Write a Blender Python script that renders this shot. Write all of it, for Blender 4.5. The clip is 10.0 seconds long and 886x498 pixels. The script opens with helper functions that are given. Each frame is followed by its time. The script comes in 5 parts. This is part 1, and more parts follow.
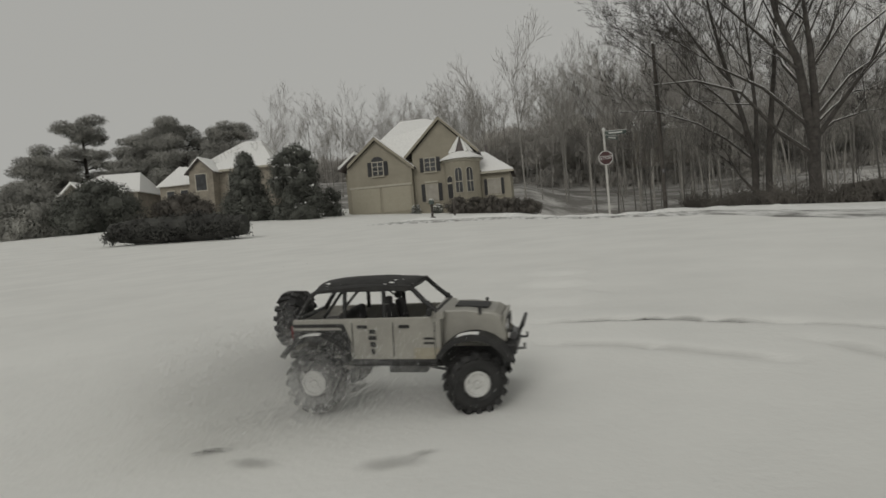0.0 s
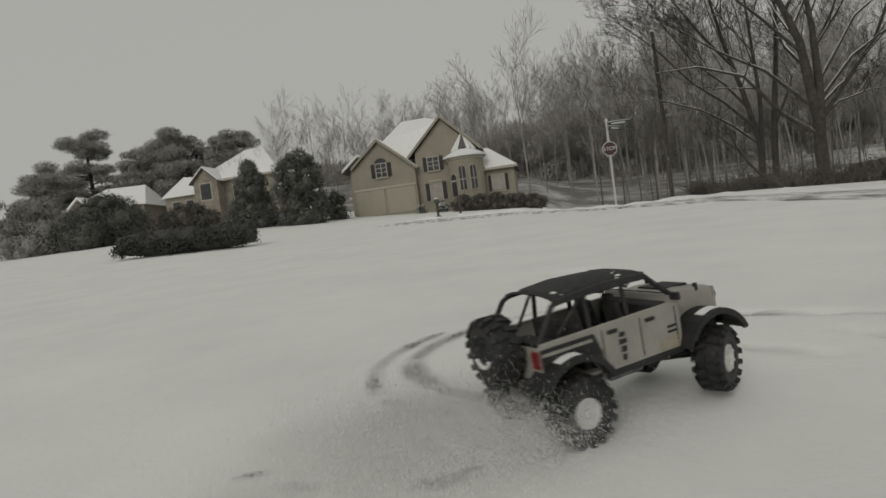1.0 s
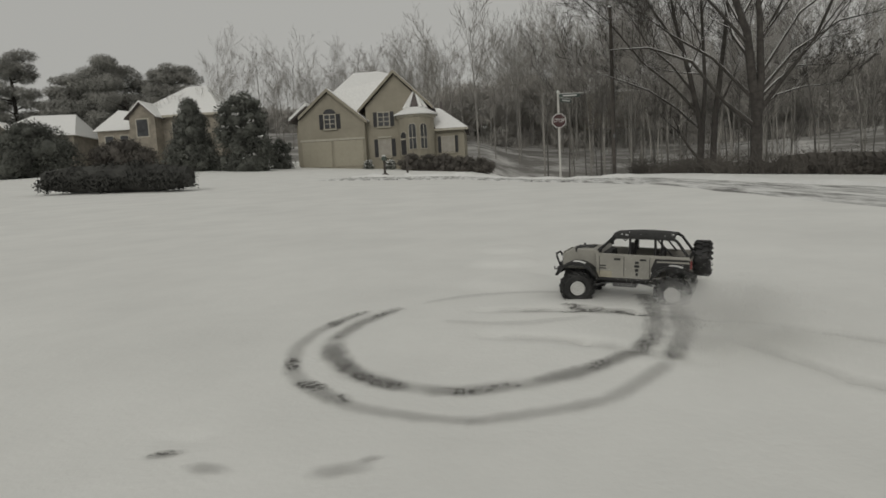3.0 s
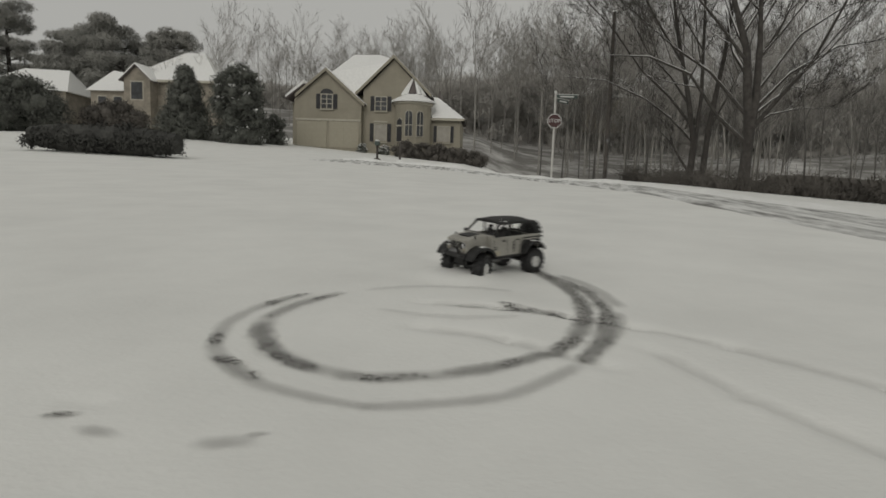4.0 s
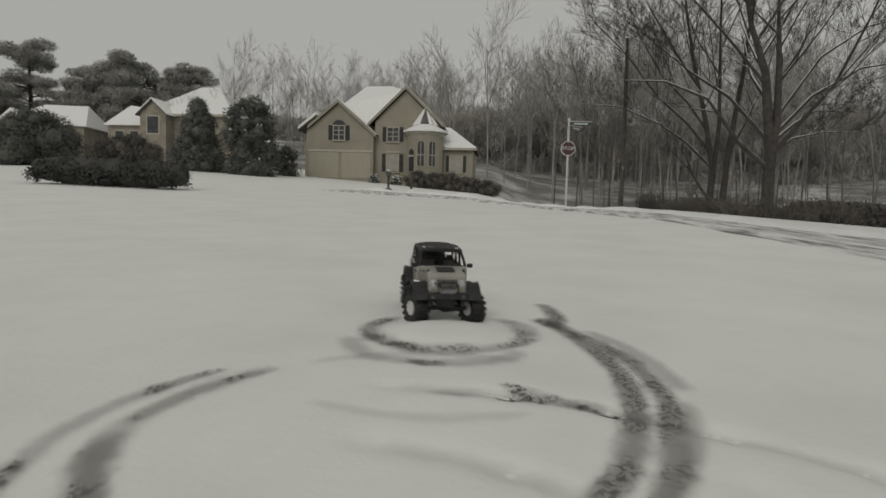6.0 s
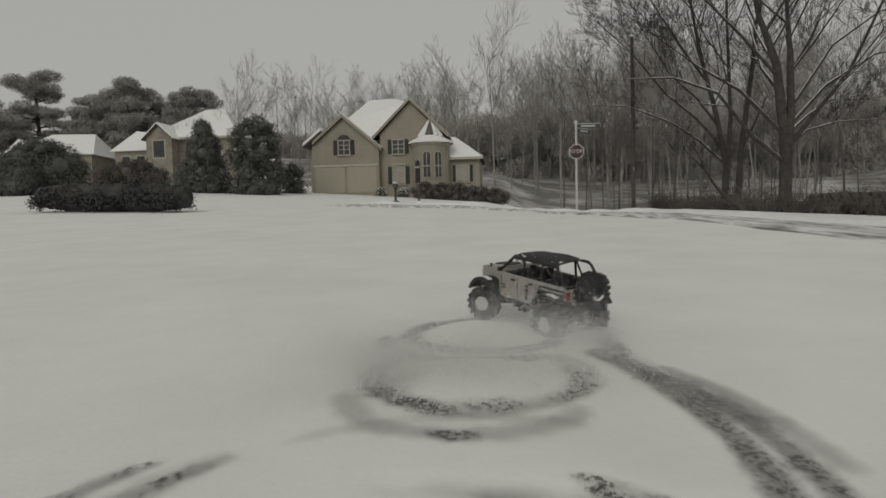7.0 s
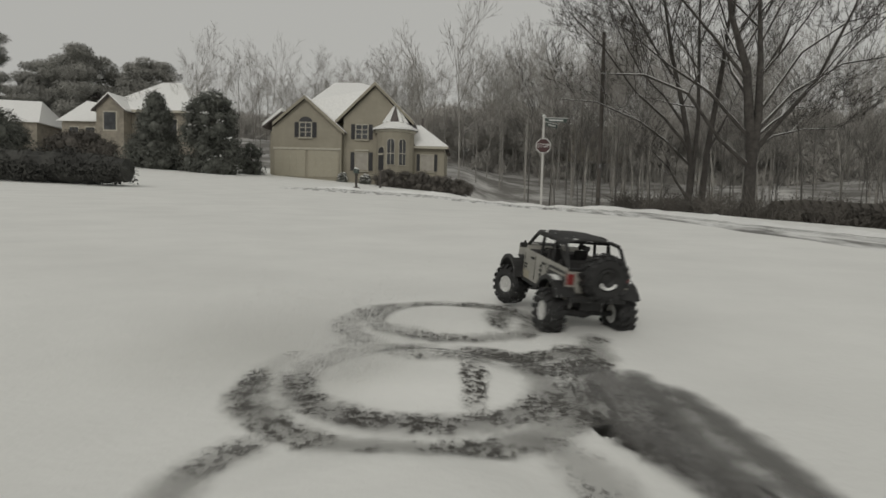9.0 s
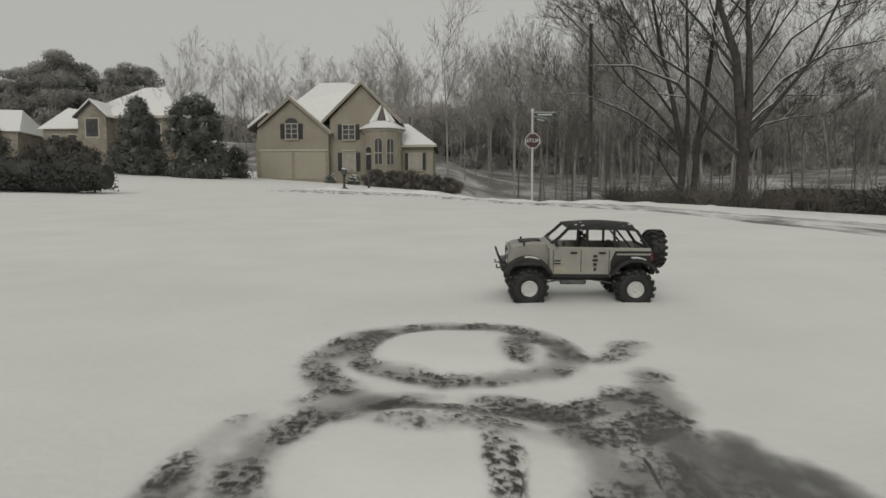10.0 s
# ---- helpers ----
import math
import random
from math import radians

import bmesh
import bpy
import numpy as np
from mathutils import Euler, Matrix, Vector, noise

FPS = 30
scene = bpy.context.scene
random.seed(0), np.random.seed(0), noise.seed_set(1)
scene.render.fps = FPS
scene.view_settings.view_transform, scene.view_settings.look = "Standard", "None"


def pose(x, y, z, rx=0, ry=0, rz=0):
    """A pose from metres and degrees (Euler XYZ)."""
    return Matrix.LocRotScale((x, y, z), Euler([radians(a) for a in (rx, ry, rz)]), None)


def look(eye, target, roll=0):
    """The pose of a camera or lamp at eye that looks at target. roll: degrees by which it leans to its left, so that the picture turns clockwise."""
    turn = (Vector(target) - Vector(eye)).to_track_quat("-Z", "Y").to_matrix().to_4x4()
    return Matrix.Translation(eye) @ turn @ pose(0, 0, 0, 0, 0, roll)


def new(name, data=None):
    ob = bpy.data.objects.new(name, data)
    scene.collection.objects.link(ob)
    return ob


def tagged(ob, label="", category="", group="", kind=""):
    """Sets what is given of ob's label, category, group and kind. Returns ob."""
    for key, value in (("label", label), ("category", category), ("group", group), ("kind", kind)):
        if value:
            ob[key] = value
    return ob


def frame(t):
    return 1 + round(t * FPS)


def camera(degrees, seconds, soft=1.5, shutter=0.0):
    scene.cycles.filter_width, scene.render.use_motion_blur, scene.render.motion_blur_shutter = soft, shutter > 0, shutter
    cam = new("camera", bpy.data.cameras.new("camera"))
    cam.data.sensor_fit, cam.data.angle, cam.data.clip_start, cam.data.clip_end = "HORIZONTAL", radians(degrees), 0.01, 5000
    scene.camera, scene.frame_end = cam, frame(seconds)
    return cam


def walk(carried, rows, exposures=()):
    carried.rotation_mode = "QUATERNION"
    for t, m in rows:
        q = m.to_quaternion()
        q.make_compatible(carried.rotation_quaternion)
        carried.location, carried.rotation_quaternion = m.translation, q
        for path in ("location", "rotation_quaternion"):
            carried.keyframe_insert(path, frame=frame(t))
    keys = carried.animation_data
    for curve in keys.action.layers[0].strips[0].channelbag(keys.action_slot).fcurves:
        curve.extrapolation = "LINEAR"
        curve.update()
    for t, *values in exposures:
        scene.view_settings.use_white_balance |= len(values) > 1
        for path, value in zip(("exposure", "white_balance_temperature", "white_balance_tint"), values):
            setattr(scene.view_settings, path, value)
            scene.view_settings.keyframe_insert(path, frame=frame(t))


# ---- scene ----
DEG = 72.5
cam = camera(DEG, 10.0, soft=1.6, shutter=0.4)
# seconds, eye x y z, yaw to the left, pitch, roll
PATH = [
    (0, -0.030, -0.500, 0.335, 8.76, -1.63, -4.85),
    (0.5, -0.030, -0.475, 0.335, 9.45, -1.54, -6.60),
    (1, -0.080, -0.482, 0.358, 9.38, -1.73, -7.45),
    (1.5, -0.098, -0.414, 0.364, 8.28, -2.41, -7.61),
    (2, -0.077, -0.448, 0.390, 6.69, -3.71, -6.28),
    (2.5, -0.034, -0.505, 0.426, 5.31, -5.09, -4.34),
    (4, 0.132, -0.561, 0.446, 3.31, -7.03, 1.97),
    (4.5, 0.265, -0.461, 0.442, 2.93, -6.15, 5.92),
    (5, 0.229, -0.169, 0.431, 4.18, -4.98, 3.13),
    (5.5, 0.207, -0.060, 0.428, 4.30, -4.72, 2.66),
    (7, 0.117, 0.522, 0.410, 5.72, -3.26, -1.33),
    (7.5, 0.105, 0.720, 0.397, 6.11, -3.51, -0.78),
    (8, 0.117, 0.916, 0.382, 5.55, -3.92, 0.93),
    (8.5, 0.124, 1.074, 0.367, 3.87, -4.25, 1.79),
    (9, 0.118, 1.260, 0.356, 2.04, -4.10, 1.47),
    (9.5, 0.101, 1.431, 0.353, 1.45, -3.95, 0.51),
    (10, 0.086, 1.605, 0.355, 1.17, -4.24, -0.16),
]


def gaze(x, y, z, yaw, pitch, roll):
    a, b = radians(yaw), radians(pitch)
    ahead = Vector((-math.sin(a) * math.cos(b), math.cos(a) * math.cos(b), math.sin(b)))
    return look((x, y, z), Vector((x, y, z)) + ahead, roll)


walk(cam, [(t, gaze(*r)) for t, *r in PATH], exposures=[(0, -0.22), (2, -0.19), (5.5, -0.22), (7.5, -0.24), (8.5, -0.16), (9.3, -0.05), (10, -0.02)])

# ---- overcast winter light ----
SKY_LEVEL = 0.49
world = bpy.data.worlds.new("overcast_sky")
scene.world = world
world.use_nodes = True
wn = world.node_tree.nodes
wl = world.node_tree.links
sky = wn.new("ShaderNodeTexSky")
sky.sky_type = "NISHITA"
sky.sun_disc = False
sky.sun_elevation = radians(31)
sky.sun_rotation = radians(200)
sat = wn.new("ShaderNodeHueSaturation")
sat.inputs["Saturation"].default_value = 0.05
sat.inputs["Value"].default_value = 0.035
mixs = wn.new("ShaderNodeMix")
mixs.data_type = "RGBA"
mixs.inputs["Factor"].default_value = 0.9
mixs.inputs["B"].default_value = (SKY_LEVEL, SKY_LEVEL * 0.995, SKY_LEVEL * 0.94, 1)
wl.new(sky.outputs[0], sat.inputs["Color"])
wl.new(sat.outputs[0], mixs.inputs["A"])
wl.new(mixs.outputs["Result"], wn["Background"].inputs["Color"])
wn["Background"].inputs["Strength"].default_value = 1.0
sun_data = bpy.data.lights.new("sun", "SUN")
sun_data.energy = 0.85
sun_data.angle = radians(25)
sun_data.color = (1.0, 0.97, 0.92)
sun = new("sun", sun_data)
sun.matrix_basis = look((0, 0, 30), (10, 48, 0))


# ---- materials ----
def mat(name, color, rough=0.8, metal=0.0, scale=8.0, vary=0.25, bump=0.0, bump_scale=40.0, color2=None, low=0.35, high=0.65, per=0.0, coat=0.0, stretch=None):
    """A surface with two scales of colour variation and fine relief."""
    m = bpy.data.materials.new(name)
    m.use_nodes = True
    n, l = m.node_tree.nodes, m.node_tree.links
    b = n["Principled BSDF"]
    b.inputs["Roughness"].default_value = rough
    b.inputs["Metallic"].default_value = metal
    b.inputs["Coat Weight"].default_value = coat
    tc = n.new("ShaderNodeTexCoord")
    a = n.new("ShaderNodeTexNoise")
    a.inputs["Scale"].default_value = scale
    a.inputs["Detail"].default_value = 6
    a.inputs["Roughness"].default_value = 0.65
    if stretch:
        mp0 = n.new("ShaderNodeMapping")
        mp0.inputs["Scale"].default_value = stretch
        l.new(tc.outputs["Object"], mp0.inputs["Vector"])
        l.new(mp0.outputs[0], a.inputs["Vector"])
    else:
        l.new(tc.outputs["Object"], a.inputs["Vector"])
    r = n.new("ShaderNodeValToRGB")
    c1 = [c * (1 - vary) for c in color]
    c2 = color2 if color2 else [min(1, c * (1 + vary)) for c in color]
    r.color_ramp.elements[0].position, r.color_ramp.elements[1].position = low, high
    r.color_ramp.elements[0].color = (*c1, 1)
    r.color_ramp.elements[1].color = (*c2, 1)
    l.new(a.outputs["Fac"], r.inputs["Fac"])
    out = r.outputs["Color"]
    if per:
        oi = n.new("ShaderNodeObjectInfo")
        mp = n.new("ShaderNodeMapRange")
        mp.inputs["To Min"].default_value, mp.inputs["To Max"].default_value = 1 - per, 1 + per
        l.new(oi.outputs["Random"], mp.inputs["Value"])
        mul = n.new("ShaderNodeMix")
        mul.data_type, mul.blend_type = "RGBA", "MULTIPLY"
        mul.inputs["Factor"].default_value = 1.0
        l.new(out, mul.inputs["A"])
        l.new(mp.outputs["Result"], mul.inputs["B"])
        out = mul.outputs["Result"]
    l.new(out, b.inputs["Base Color"])
    if bump:
        c = n.new("ShaderNodeTexNoise")
        c.inputs["Scale"].default_value = bump_scale
        c.inputs["Detail"].default_value = 4
        l.new(tc.outputs["Object"], c.inputs["Vector"])
        bp = n.new("ShaderNodeBump")
        bp.inputs["Strength"].default_value = bump
        bp.inputs["Distance"].default_value = 0.3 / bump_scale
        l.new(c.outputs["Fac"], bp.inputs["Height"])
        l.new(bp.outputs["Normal"], b.inputs["Normal"])
    return m



def rut_material(name, veil, grit, dirt, fleck):
    """Snow greyed by wheels: a soft veil of slush, thinning to its edge, with clumps of dark grit and white crumbs in it."""
    m = bpy.data.materials.new(name)
    m.use_nodes = True
    n, l = m.node_tree.nodes, m.node_tree.links
    b = n["Principled BSDF"]
    b.inputs["Roughness"].default_value = 0.9

    def math_node(op, x, y, z=None):
        q = n.new("ShaderNodeMath")
        q.operation = op
        for i, v in enumerate((x, y, z)):
            if v is None:
                continue
            if isinstance(v, (int, float)):
                q.inputs[i].default_value = v
            else:
                l.new(v, q.inputs[i])
        return q.outputs[0]

    def ramped(v, lo, hi):
        q = n.new("ShaderNodeMapRange")
        q.interpolation_type = "SMOOTHSTEP"
        q.inputs["From Min"].default_value, q.inputs["From Max"].default_value = lo, hi
        l.new(v, q.inputs["Value"])
        return q.outputs["Result"]

    uv = n.new("ShaderNodeAttribute")
    uv.attribute_name = "along"
    geo = n.new("ShaderNodeNewGeometry")
    ln = n.new("ShaderNodeVectorMath")
    ln.operation = "LENGTH"
    l.new(uv.outputs["Vector"], ln.inputs[0])
    tex = []
    for scale, rough in ((11, 0.5), (26, 0.6), (85, 0.72)):
        q = n.new("ShaderNodeTexNoise")
        q.inputs["Scale"].default_value, q.inputs["Detail"].default_value, q.inputs["Roughness"].default_value = scale, 4, rough
        l.new(geo.outputs["Position"], q.inputs["Vector"])
        tex.append(q.outputs["Fac"])
    edge = math_node("MULTIPLY_ADD", tex[1], 0.7, ln.outputs["Value"])
    body = math_node("SUBTRACT", 1.0, ramped(edge, 0.45, 1.32))
    heart = math_node("SUBTRACT", 1.0, ramped(edge, 0.7, 1.12))
    patch = math_node("MULTIPLY", ramped(tex[0], 0.4, 0.56), heart)
    speck = ramped(tex[2], 0.48, 0.55)
    gravel = math_node("MULTIPLY", math_node("MULTIPLY", patch, speck), grit)
    l.new(math_node("MULTIPLY_ADD", body, veil, gravel), b.inputs["Alpha"])
    mix = n.new("ShaderNodeMix")
    mix.data_type = "RGBA"
    mix.inputs["A"].default_value, mix.inputs["B"].default_value = (*fleck, 1), (*dirt, 1)
    l.new(math_node("MULTIPLY", patch, speck), mix.inputs["Factor"])
    l.new(mix.outputs["Result"], b.inputs["Base Color"])
    bp = n.new("ShaderNodeBump")
    bp.inputs["Strength"].default_value, bp.inputs["Distance"].default_value = 0.6, 0.004
    l.new(tex[2], bp.inputs["Height"])
    l.new(bp.outputs["Normal"], b.inputs["Normal"])
    return m


RUT_LONG, RUT_WIDE = 0.24, 0.11
CHURN = rut_material("churned_dirty_snow", 0.45, 0.8, (0.05, 0.046, 0.04), (0.2, 0.195, 0.185))
DENSE = rut_material("snow_worn_down_to_turf", 0.42, 0.95, (0.045, 0.042, 0.036), (0.2, 0.195, 0.18))
SLICK = rut_material("wet_compacted_track", 0.68, 0.0, (0.1, 0.097, 0.09), (0.11, 0.107, 0.1))
CHURN_LIGHT = rut_material("scuffed_snow", 0.34, 0.5, (0.1, 0.097, 0.09), (0.3, 0.295, 0.28))
WORN = rut_material("pressed_grey_wheel_track", 0.46, 0.3, (0.07, 0.066, 0.06), (0.17, 0.165, 0.155))
GRITTY = rut_material("snow_with_flung_grit", 0.2, 0.85, (0.05, 0.046, 0.04), (0.26, 0.255, 0.24))
# These two only darken grooves, faint tracks and footprints with an even grey.
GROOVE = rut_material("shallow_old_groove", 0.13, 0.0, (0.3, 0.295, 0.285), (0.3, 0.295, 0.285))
FAINT = rut_material("faint_grey_mark", 0.3, 0.0, (0.3, 0.295, 0.285), (0.3, 0.295, 0.285))
SNOW = mat("snow", (0.76, 0.76, 0.73), 0.9, scale=1.3, vary=0.05, bump=0.35, bump_scale=60)
SNOW_CLEAN = mat("fresh_snow", (0.78, 0.78, 0.76), 0.9, scale=6, vary=0.05, bump=0.3, bump_scale=30)
SNOW_GRAIN = mat("blown_snow", (0.72, 0.72, 0.7), 0.95, scale=4, vary=0.06)
SLUSH = mat("road_slush", (0.27, 0.265, 0.25), 0.75, scale=2.4, vary=0.35, color2=(0.74, 0.74, 0.72), low=0.38, high=0.56, bump=0.5, bump_scale=14, stretch=(2.6, 0.3, 1))
CAR_PAINT = mat("beige_grey_plastic", (0.31, 0.3, 0.265), 0.42, scale=9, vary=0.16, bump=0.05, bump_scale=90)
CAR_MUD = mat("yellowed_plastic", (0.31, 0.285, 0.22), 0.5, scale=30, vary=0.2)
BLACK = mat("black_plastic", (0.015, 0.0148, 0.0143), 0.6, scale=40, vary=0.4, bump=0.1, bump_scale=200)
FABRIC = mat("black_soft_top", (0.028, 0.0278, 0.0265), 0.85, scale=60, vary=0.35, bump=0.3, bump_scale=400)
RUBBER = mat("tyre_rubber", (0.02, 0.0195, 0.0185), 0.8, scale=50, vary=0.4, bump=0.3, bump_scale=300)
RIM = mat("white_rim_plastic", (0.55, 0.55, 0.53), 0.4, scale=20, vary=0.12)
STEEL = mat("grey_steel", (0.2, 0.2, 0.2), 0.4, 0.8, scale=60, vary=0.3)
CHROME = mat("lamp_chrome", (0.6, 0.6, 0.6), 0.15, 0.9, scale=60, vary=0.1)
INTERIOR = mat("dark_interior", (0.03, 0.029, 0.028), 0.8, scale=30, vary=0.4)
LAMP_RED = mat("red_lens", (0.2, 0.02, 0.02), 0.3, scale=30, vary=0.2)
STUCCO = mat("cream_stucco", (0.285, 0.262, 0.207), 0.9, scale=0.8, vary=0.1, bump=0.3, bump_scale=25)
TRIM = mat("cream_trim", (0.4, 0.375, 0.31), 0.7, scale=3, vary=0.08)
GARAGE = mat("pale_garage_panel", (0.335, 0.31, 0.24), 0.6, scale=2, vary=0.07)
SHUTTER = mat("black_shutter", (0.03, 0.03, 0.032), 0.6, scale=5, vary=0.3)
PANE = mat("dark_window_glass", (0.05, 0.052, 0.055), 0.08, scale=0.7, vary=0.5)
BLIND = mat("pale_window_blind", (0.34, 0.32, 0.28), 0.7, scale=3, vary=0.1)
SHINGLE = mat("grey_shingle", (0.12, 0.105, 0.1), 0.9, scale=5, vary=0.35, bump=0.4, bump_scale=20)
COPPER = mat("brown_metal_roof", (0.09, 0.075, 0.07), 0.5, scale=3, vary=0.25)
BRICK_FAR = mat("tan_brick", (0.24, 0.215, 0.175), 0.9, scale=2, vary=0.2, bump=0.3, bump_scale=12)
BARK = mat("grey_bark", (0.052, 0.047, 0.042), 0.95, scale=5, vary=0.4, bump=0.6, bump_scale=18)
# Winter haze over the far wood is mixed into these two pale colours.
BARK_FAR = mat("haze_pale_bark", (0.26, 0.248, 0.228), 0.95, scale=0.6, vary=0.3)
TWIG_FAR = mat("haze_pale_thicket", (0.43, 0.412, 0.383), 0.95, scale=0.12, vary=0.25)
SLOPE = mat("snow_streaked_wood_floor", (0.27, 0.26, 0.24), 0.95, scale=0.35, vary=0.3, color2=(0.56, 0.55, 0.53), low=0.44, high=0.66, bump=0.5, bump_scale=2, stretch=(0.4, 1, 1.6))
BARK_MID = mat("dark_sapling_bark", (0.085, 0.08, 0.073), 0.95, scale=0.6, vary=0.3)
BRUSH = mat("brown_underbrush", (0.1, 0.091, 0.08), 0.95, scale=0.5, vary=0.35)
POLE = mat("weathered_pole_wood", (0.07, 0.062, 0.055), 0.9, scale=4, vary=0.4, bump=0.4, bump_scale=30)
# Needle colour lightened to carry the haze of distance.
PINE = mat("haze_pale_needles", (0.255, 0.252, 0.23), 0.9, scale=0.25, vary=0.3)
HOLLY = mat("evergreen_leaves", (0.1, 0.104, 0.09), 0.8, scale=1.2, vary=0.45)
HEDGE = mat("hedge_leaves", (0.045, 0.045, 0.04), 0.8, scale=2, vary=0.45)
SIGN_RED = mat("stop_sign_red", (0.055, 0.018, 0.018), 0.5, scale=4, vary=0.15)
SIGN_WHITE = mat("sign_white", (0.62, 0.62, 0.6), 0.5, scale=6, vary=0.06)
SIGN_DARK = mat("sign_dark_green", (0.05, 0.07, 0.06), 0.5, scale=6, vary=0.15)
POST_PAINT = mat("painted_sign_post", (0.5, 0.49, 0.46), 0.6, scale=5, vary=0.12)


# ---- mesh tools ----
class Shape:
    """Collects vertices and faces for one mesh."""

    def __init__(self):
        self.v, self.f = [], []

    def add(self, verts, faces):
        n = len(self.v)
        self.v.extend(tuple(p) for p in verts)
        self.f.extend(tuple(n + i for i in q) for q in faces)
        return self

    def box(self, x0, x1, y0, y1, z0, z1, m=None):
        p = [Vector((x, y, z)) for z in (z0, z1) for y in (y0, y1) for x in (x0, x1)]
        if m:
            p = [m @ q for q in p]
        return self.add(p, [(0, 2, 3, 1), (4, 5, 7, 6), (0, 1, 5, 4), (2, 6, 7, 3), (0, 4, 6, 2), (1, 3, 7, 5)])

    def prism(self, poly, y0, y1, plane="xz", m=None):
        """A polygon given in one plane, drawn out along the third axis."""
        def put(a, b, c):
            q = {"xz": (a, c, b), "xy": (a, b, c), "yz": (c, a, b)}[plane]
            return m @ Vector(q) if m else q
        n = len(poly)
        v = [put(a, b, y0) for a, b in poly] + [put(a, b, y1) for a, b in poly]
        return self.add(v, [tuple(range(n)), tuple(range(2 * n - 1, n - 1, -1))] + [(i, n + i, n + (i + 1) % n, (i + 1) % n) for i in range(n)])

    def tube(self, points, radii, sides=6, cap=True):
        pts = [Vector(p) for p in points]
        if not hasattr(radii, "__len__"):
            radii = [radii] * len(pts)
        rings = []
        ref = Vector((0.13, 0.31, 0.94))
        for i, p in enumerate(pts):
            d = (pts[min(i + 1, len(pts) - 1)] - pts[max(i - 1, 0)]).normalized()
            if abs(d.dot(ref)) > 0.95:
                ref = Vector((1, 0.1, 0))
            a = d.cross(ref).normalized()
            b = d.cross(a)
            rings.append([p + radii[i] * (math.cos(k * 6.28318 / sides) * a + math.sin(k * 6.28318 / sides) * b) for k in range(sides)])
        v = [q for r in rings for q in r]
        f = [(i * sides + k, i * sides + (k + 1) % sides, (i + 1) * sides + (k + 1) % sides, (i + 1) * sides + k) for i in range(len(pts) - 1) for k in range(sides)]
        if cap:
            f += [tuple(range(sides)), tuple(range(len(v) - 1, len(v) - sides - 1, -1))]
        return self.add(v, f)

    def lathe(self, profile, steps=24, m=None):
        """Profile of (radius, height along y) turned round the y axis."""
        n = len(profile)
        v = []
        for k in range(steps):
            c, s = math.cos(k * 2 * math.pi / steps), math.sin(k * 2 * math.pi / steps)
            v += [Vector((r * c, y, r * s)) for r, y in profile]
        if m:
            v = [m @ p for p in v]
        f = [(k * n + i, ((k + 1) % steps) * n + i, ((k + 1) % steps) * n + i + 1, k * n + i + 1) for k in range(steps) for i in range(n - 1)]
        return self.add(v, f)

    def mesh(self, name):
        me = bpy.data.meshes.new(name)
        me.from_pydata(self.v, [], self.f)
        me.validate()
        bm = bmesh.new()
        bm.from_mesh(me)
        bmesh.ops.recalc_face_normals(bm, faces=bm.faces)
        bm.to_mesh(me)
        bm.free()
        return me

    def raw(self, name):
        me = bpy.data.meshes.new(name)
        me.from_pydata(self.v, [], self.f)
        return me


def part(name, shape, material, parent=None, label="", at=None, raw=False, smooth=False, bevel=0.0):
    me = shape if isinstance(shape, bpy.types.Mesh) else (shape.raw(name) if raw else shape.mesh(name))
    if not me.materials:
        me.materials.append(material)
    if smooth:
        me.polygons.foreach_set("use_smooth", [True] * len(me.polygons))
    ob = new(name, me)
    if parent:
        ob.parent = parent
    if at is not None:
        ob.matrix_basis = at
    if bevel:
        b = ob.modifiers.new("edge", "BEVEL")
        b.width, b.segments, b.limit_method = bevel, 2, "ANGLE"
    if label:
        ob["label"] = label
    return ob


def thing(name, m, label, category, group="", kind=""):
    ob = new(name)
    ob.empty_display_size = 0.1
    ob.matrix_basis = m
    return tagged(ob, label, category, group, kind)


# ---- the lie of the land ----
def clamp(v, a=0.0, b=1.0):
    return max(a, min(b, v))


def smooth(v):
    v = clamp(v)
    return v * v * (3 - 2 * v)


def land(x, y):
    """Height of the snow: a gentle rise ahead, a knoll towards the cream house, a fall towards the road."""
    z = 0.0233 * min(y, 60) + 0.0018 * max(0, min(25, 3 - x)) * max(0, min(y, 60) - 5)
    z -= 0.012 * max(0, min(y, 40) - 10) * clamp((x + 1) / 3)
    z -= 0.05 * max(0, y - 30) * smooth((x + 1) / 8) * (1 - smooth((y - 60) / 40))
    z += 0.03 * max(0, y - 70) * 1.0 - 0.06 * max(0, x - 7.2) * smooth((y + 5) / 10) * (1 - smooth((x - 30) / 30))
    z -= 0.075 * max(0, min(x, 9) - 3.3) * smooth((y + 5) / 8) * (1 - smooth((y - 11) / 11))
    return z


ROAD_MID = [(4.55, -14), (4.55, -4), (4.55, 4), (4.5, 10), (4.1, 14.5), (3.0, 18.2), (0.8, 21.0), (-2.2, 22.8), (-6.0, 24.2)]
ROAD_HALF = 1.75


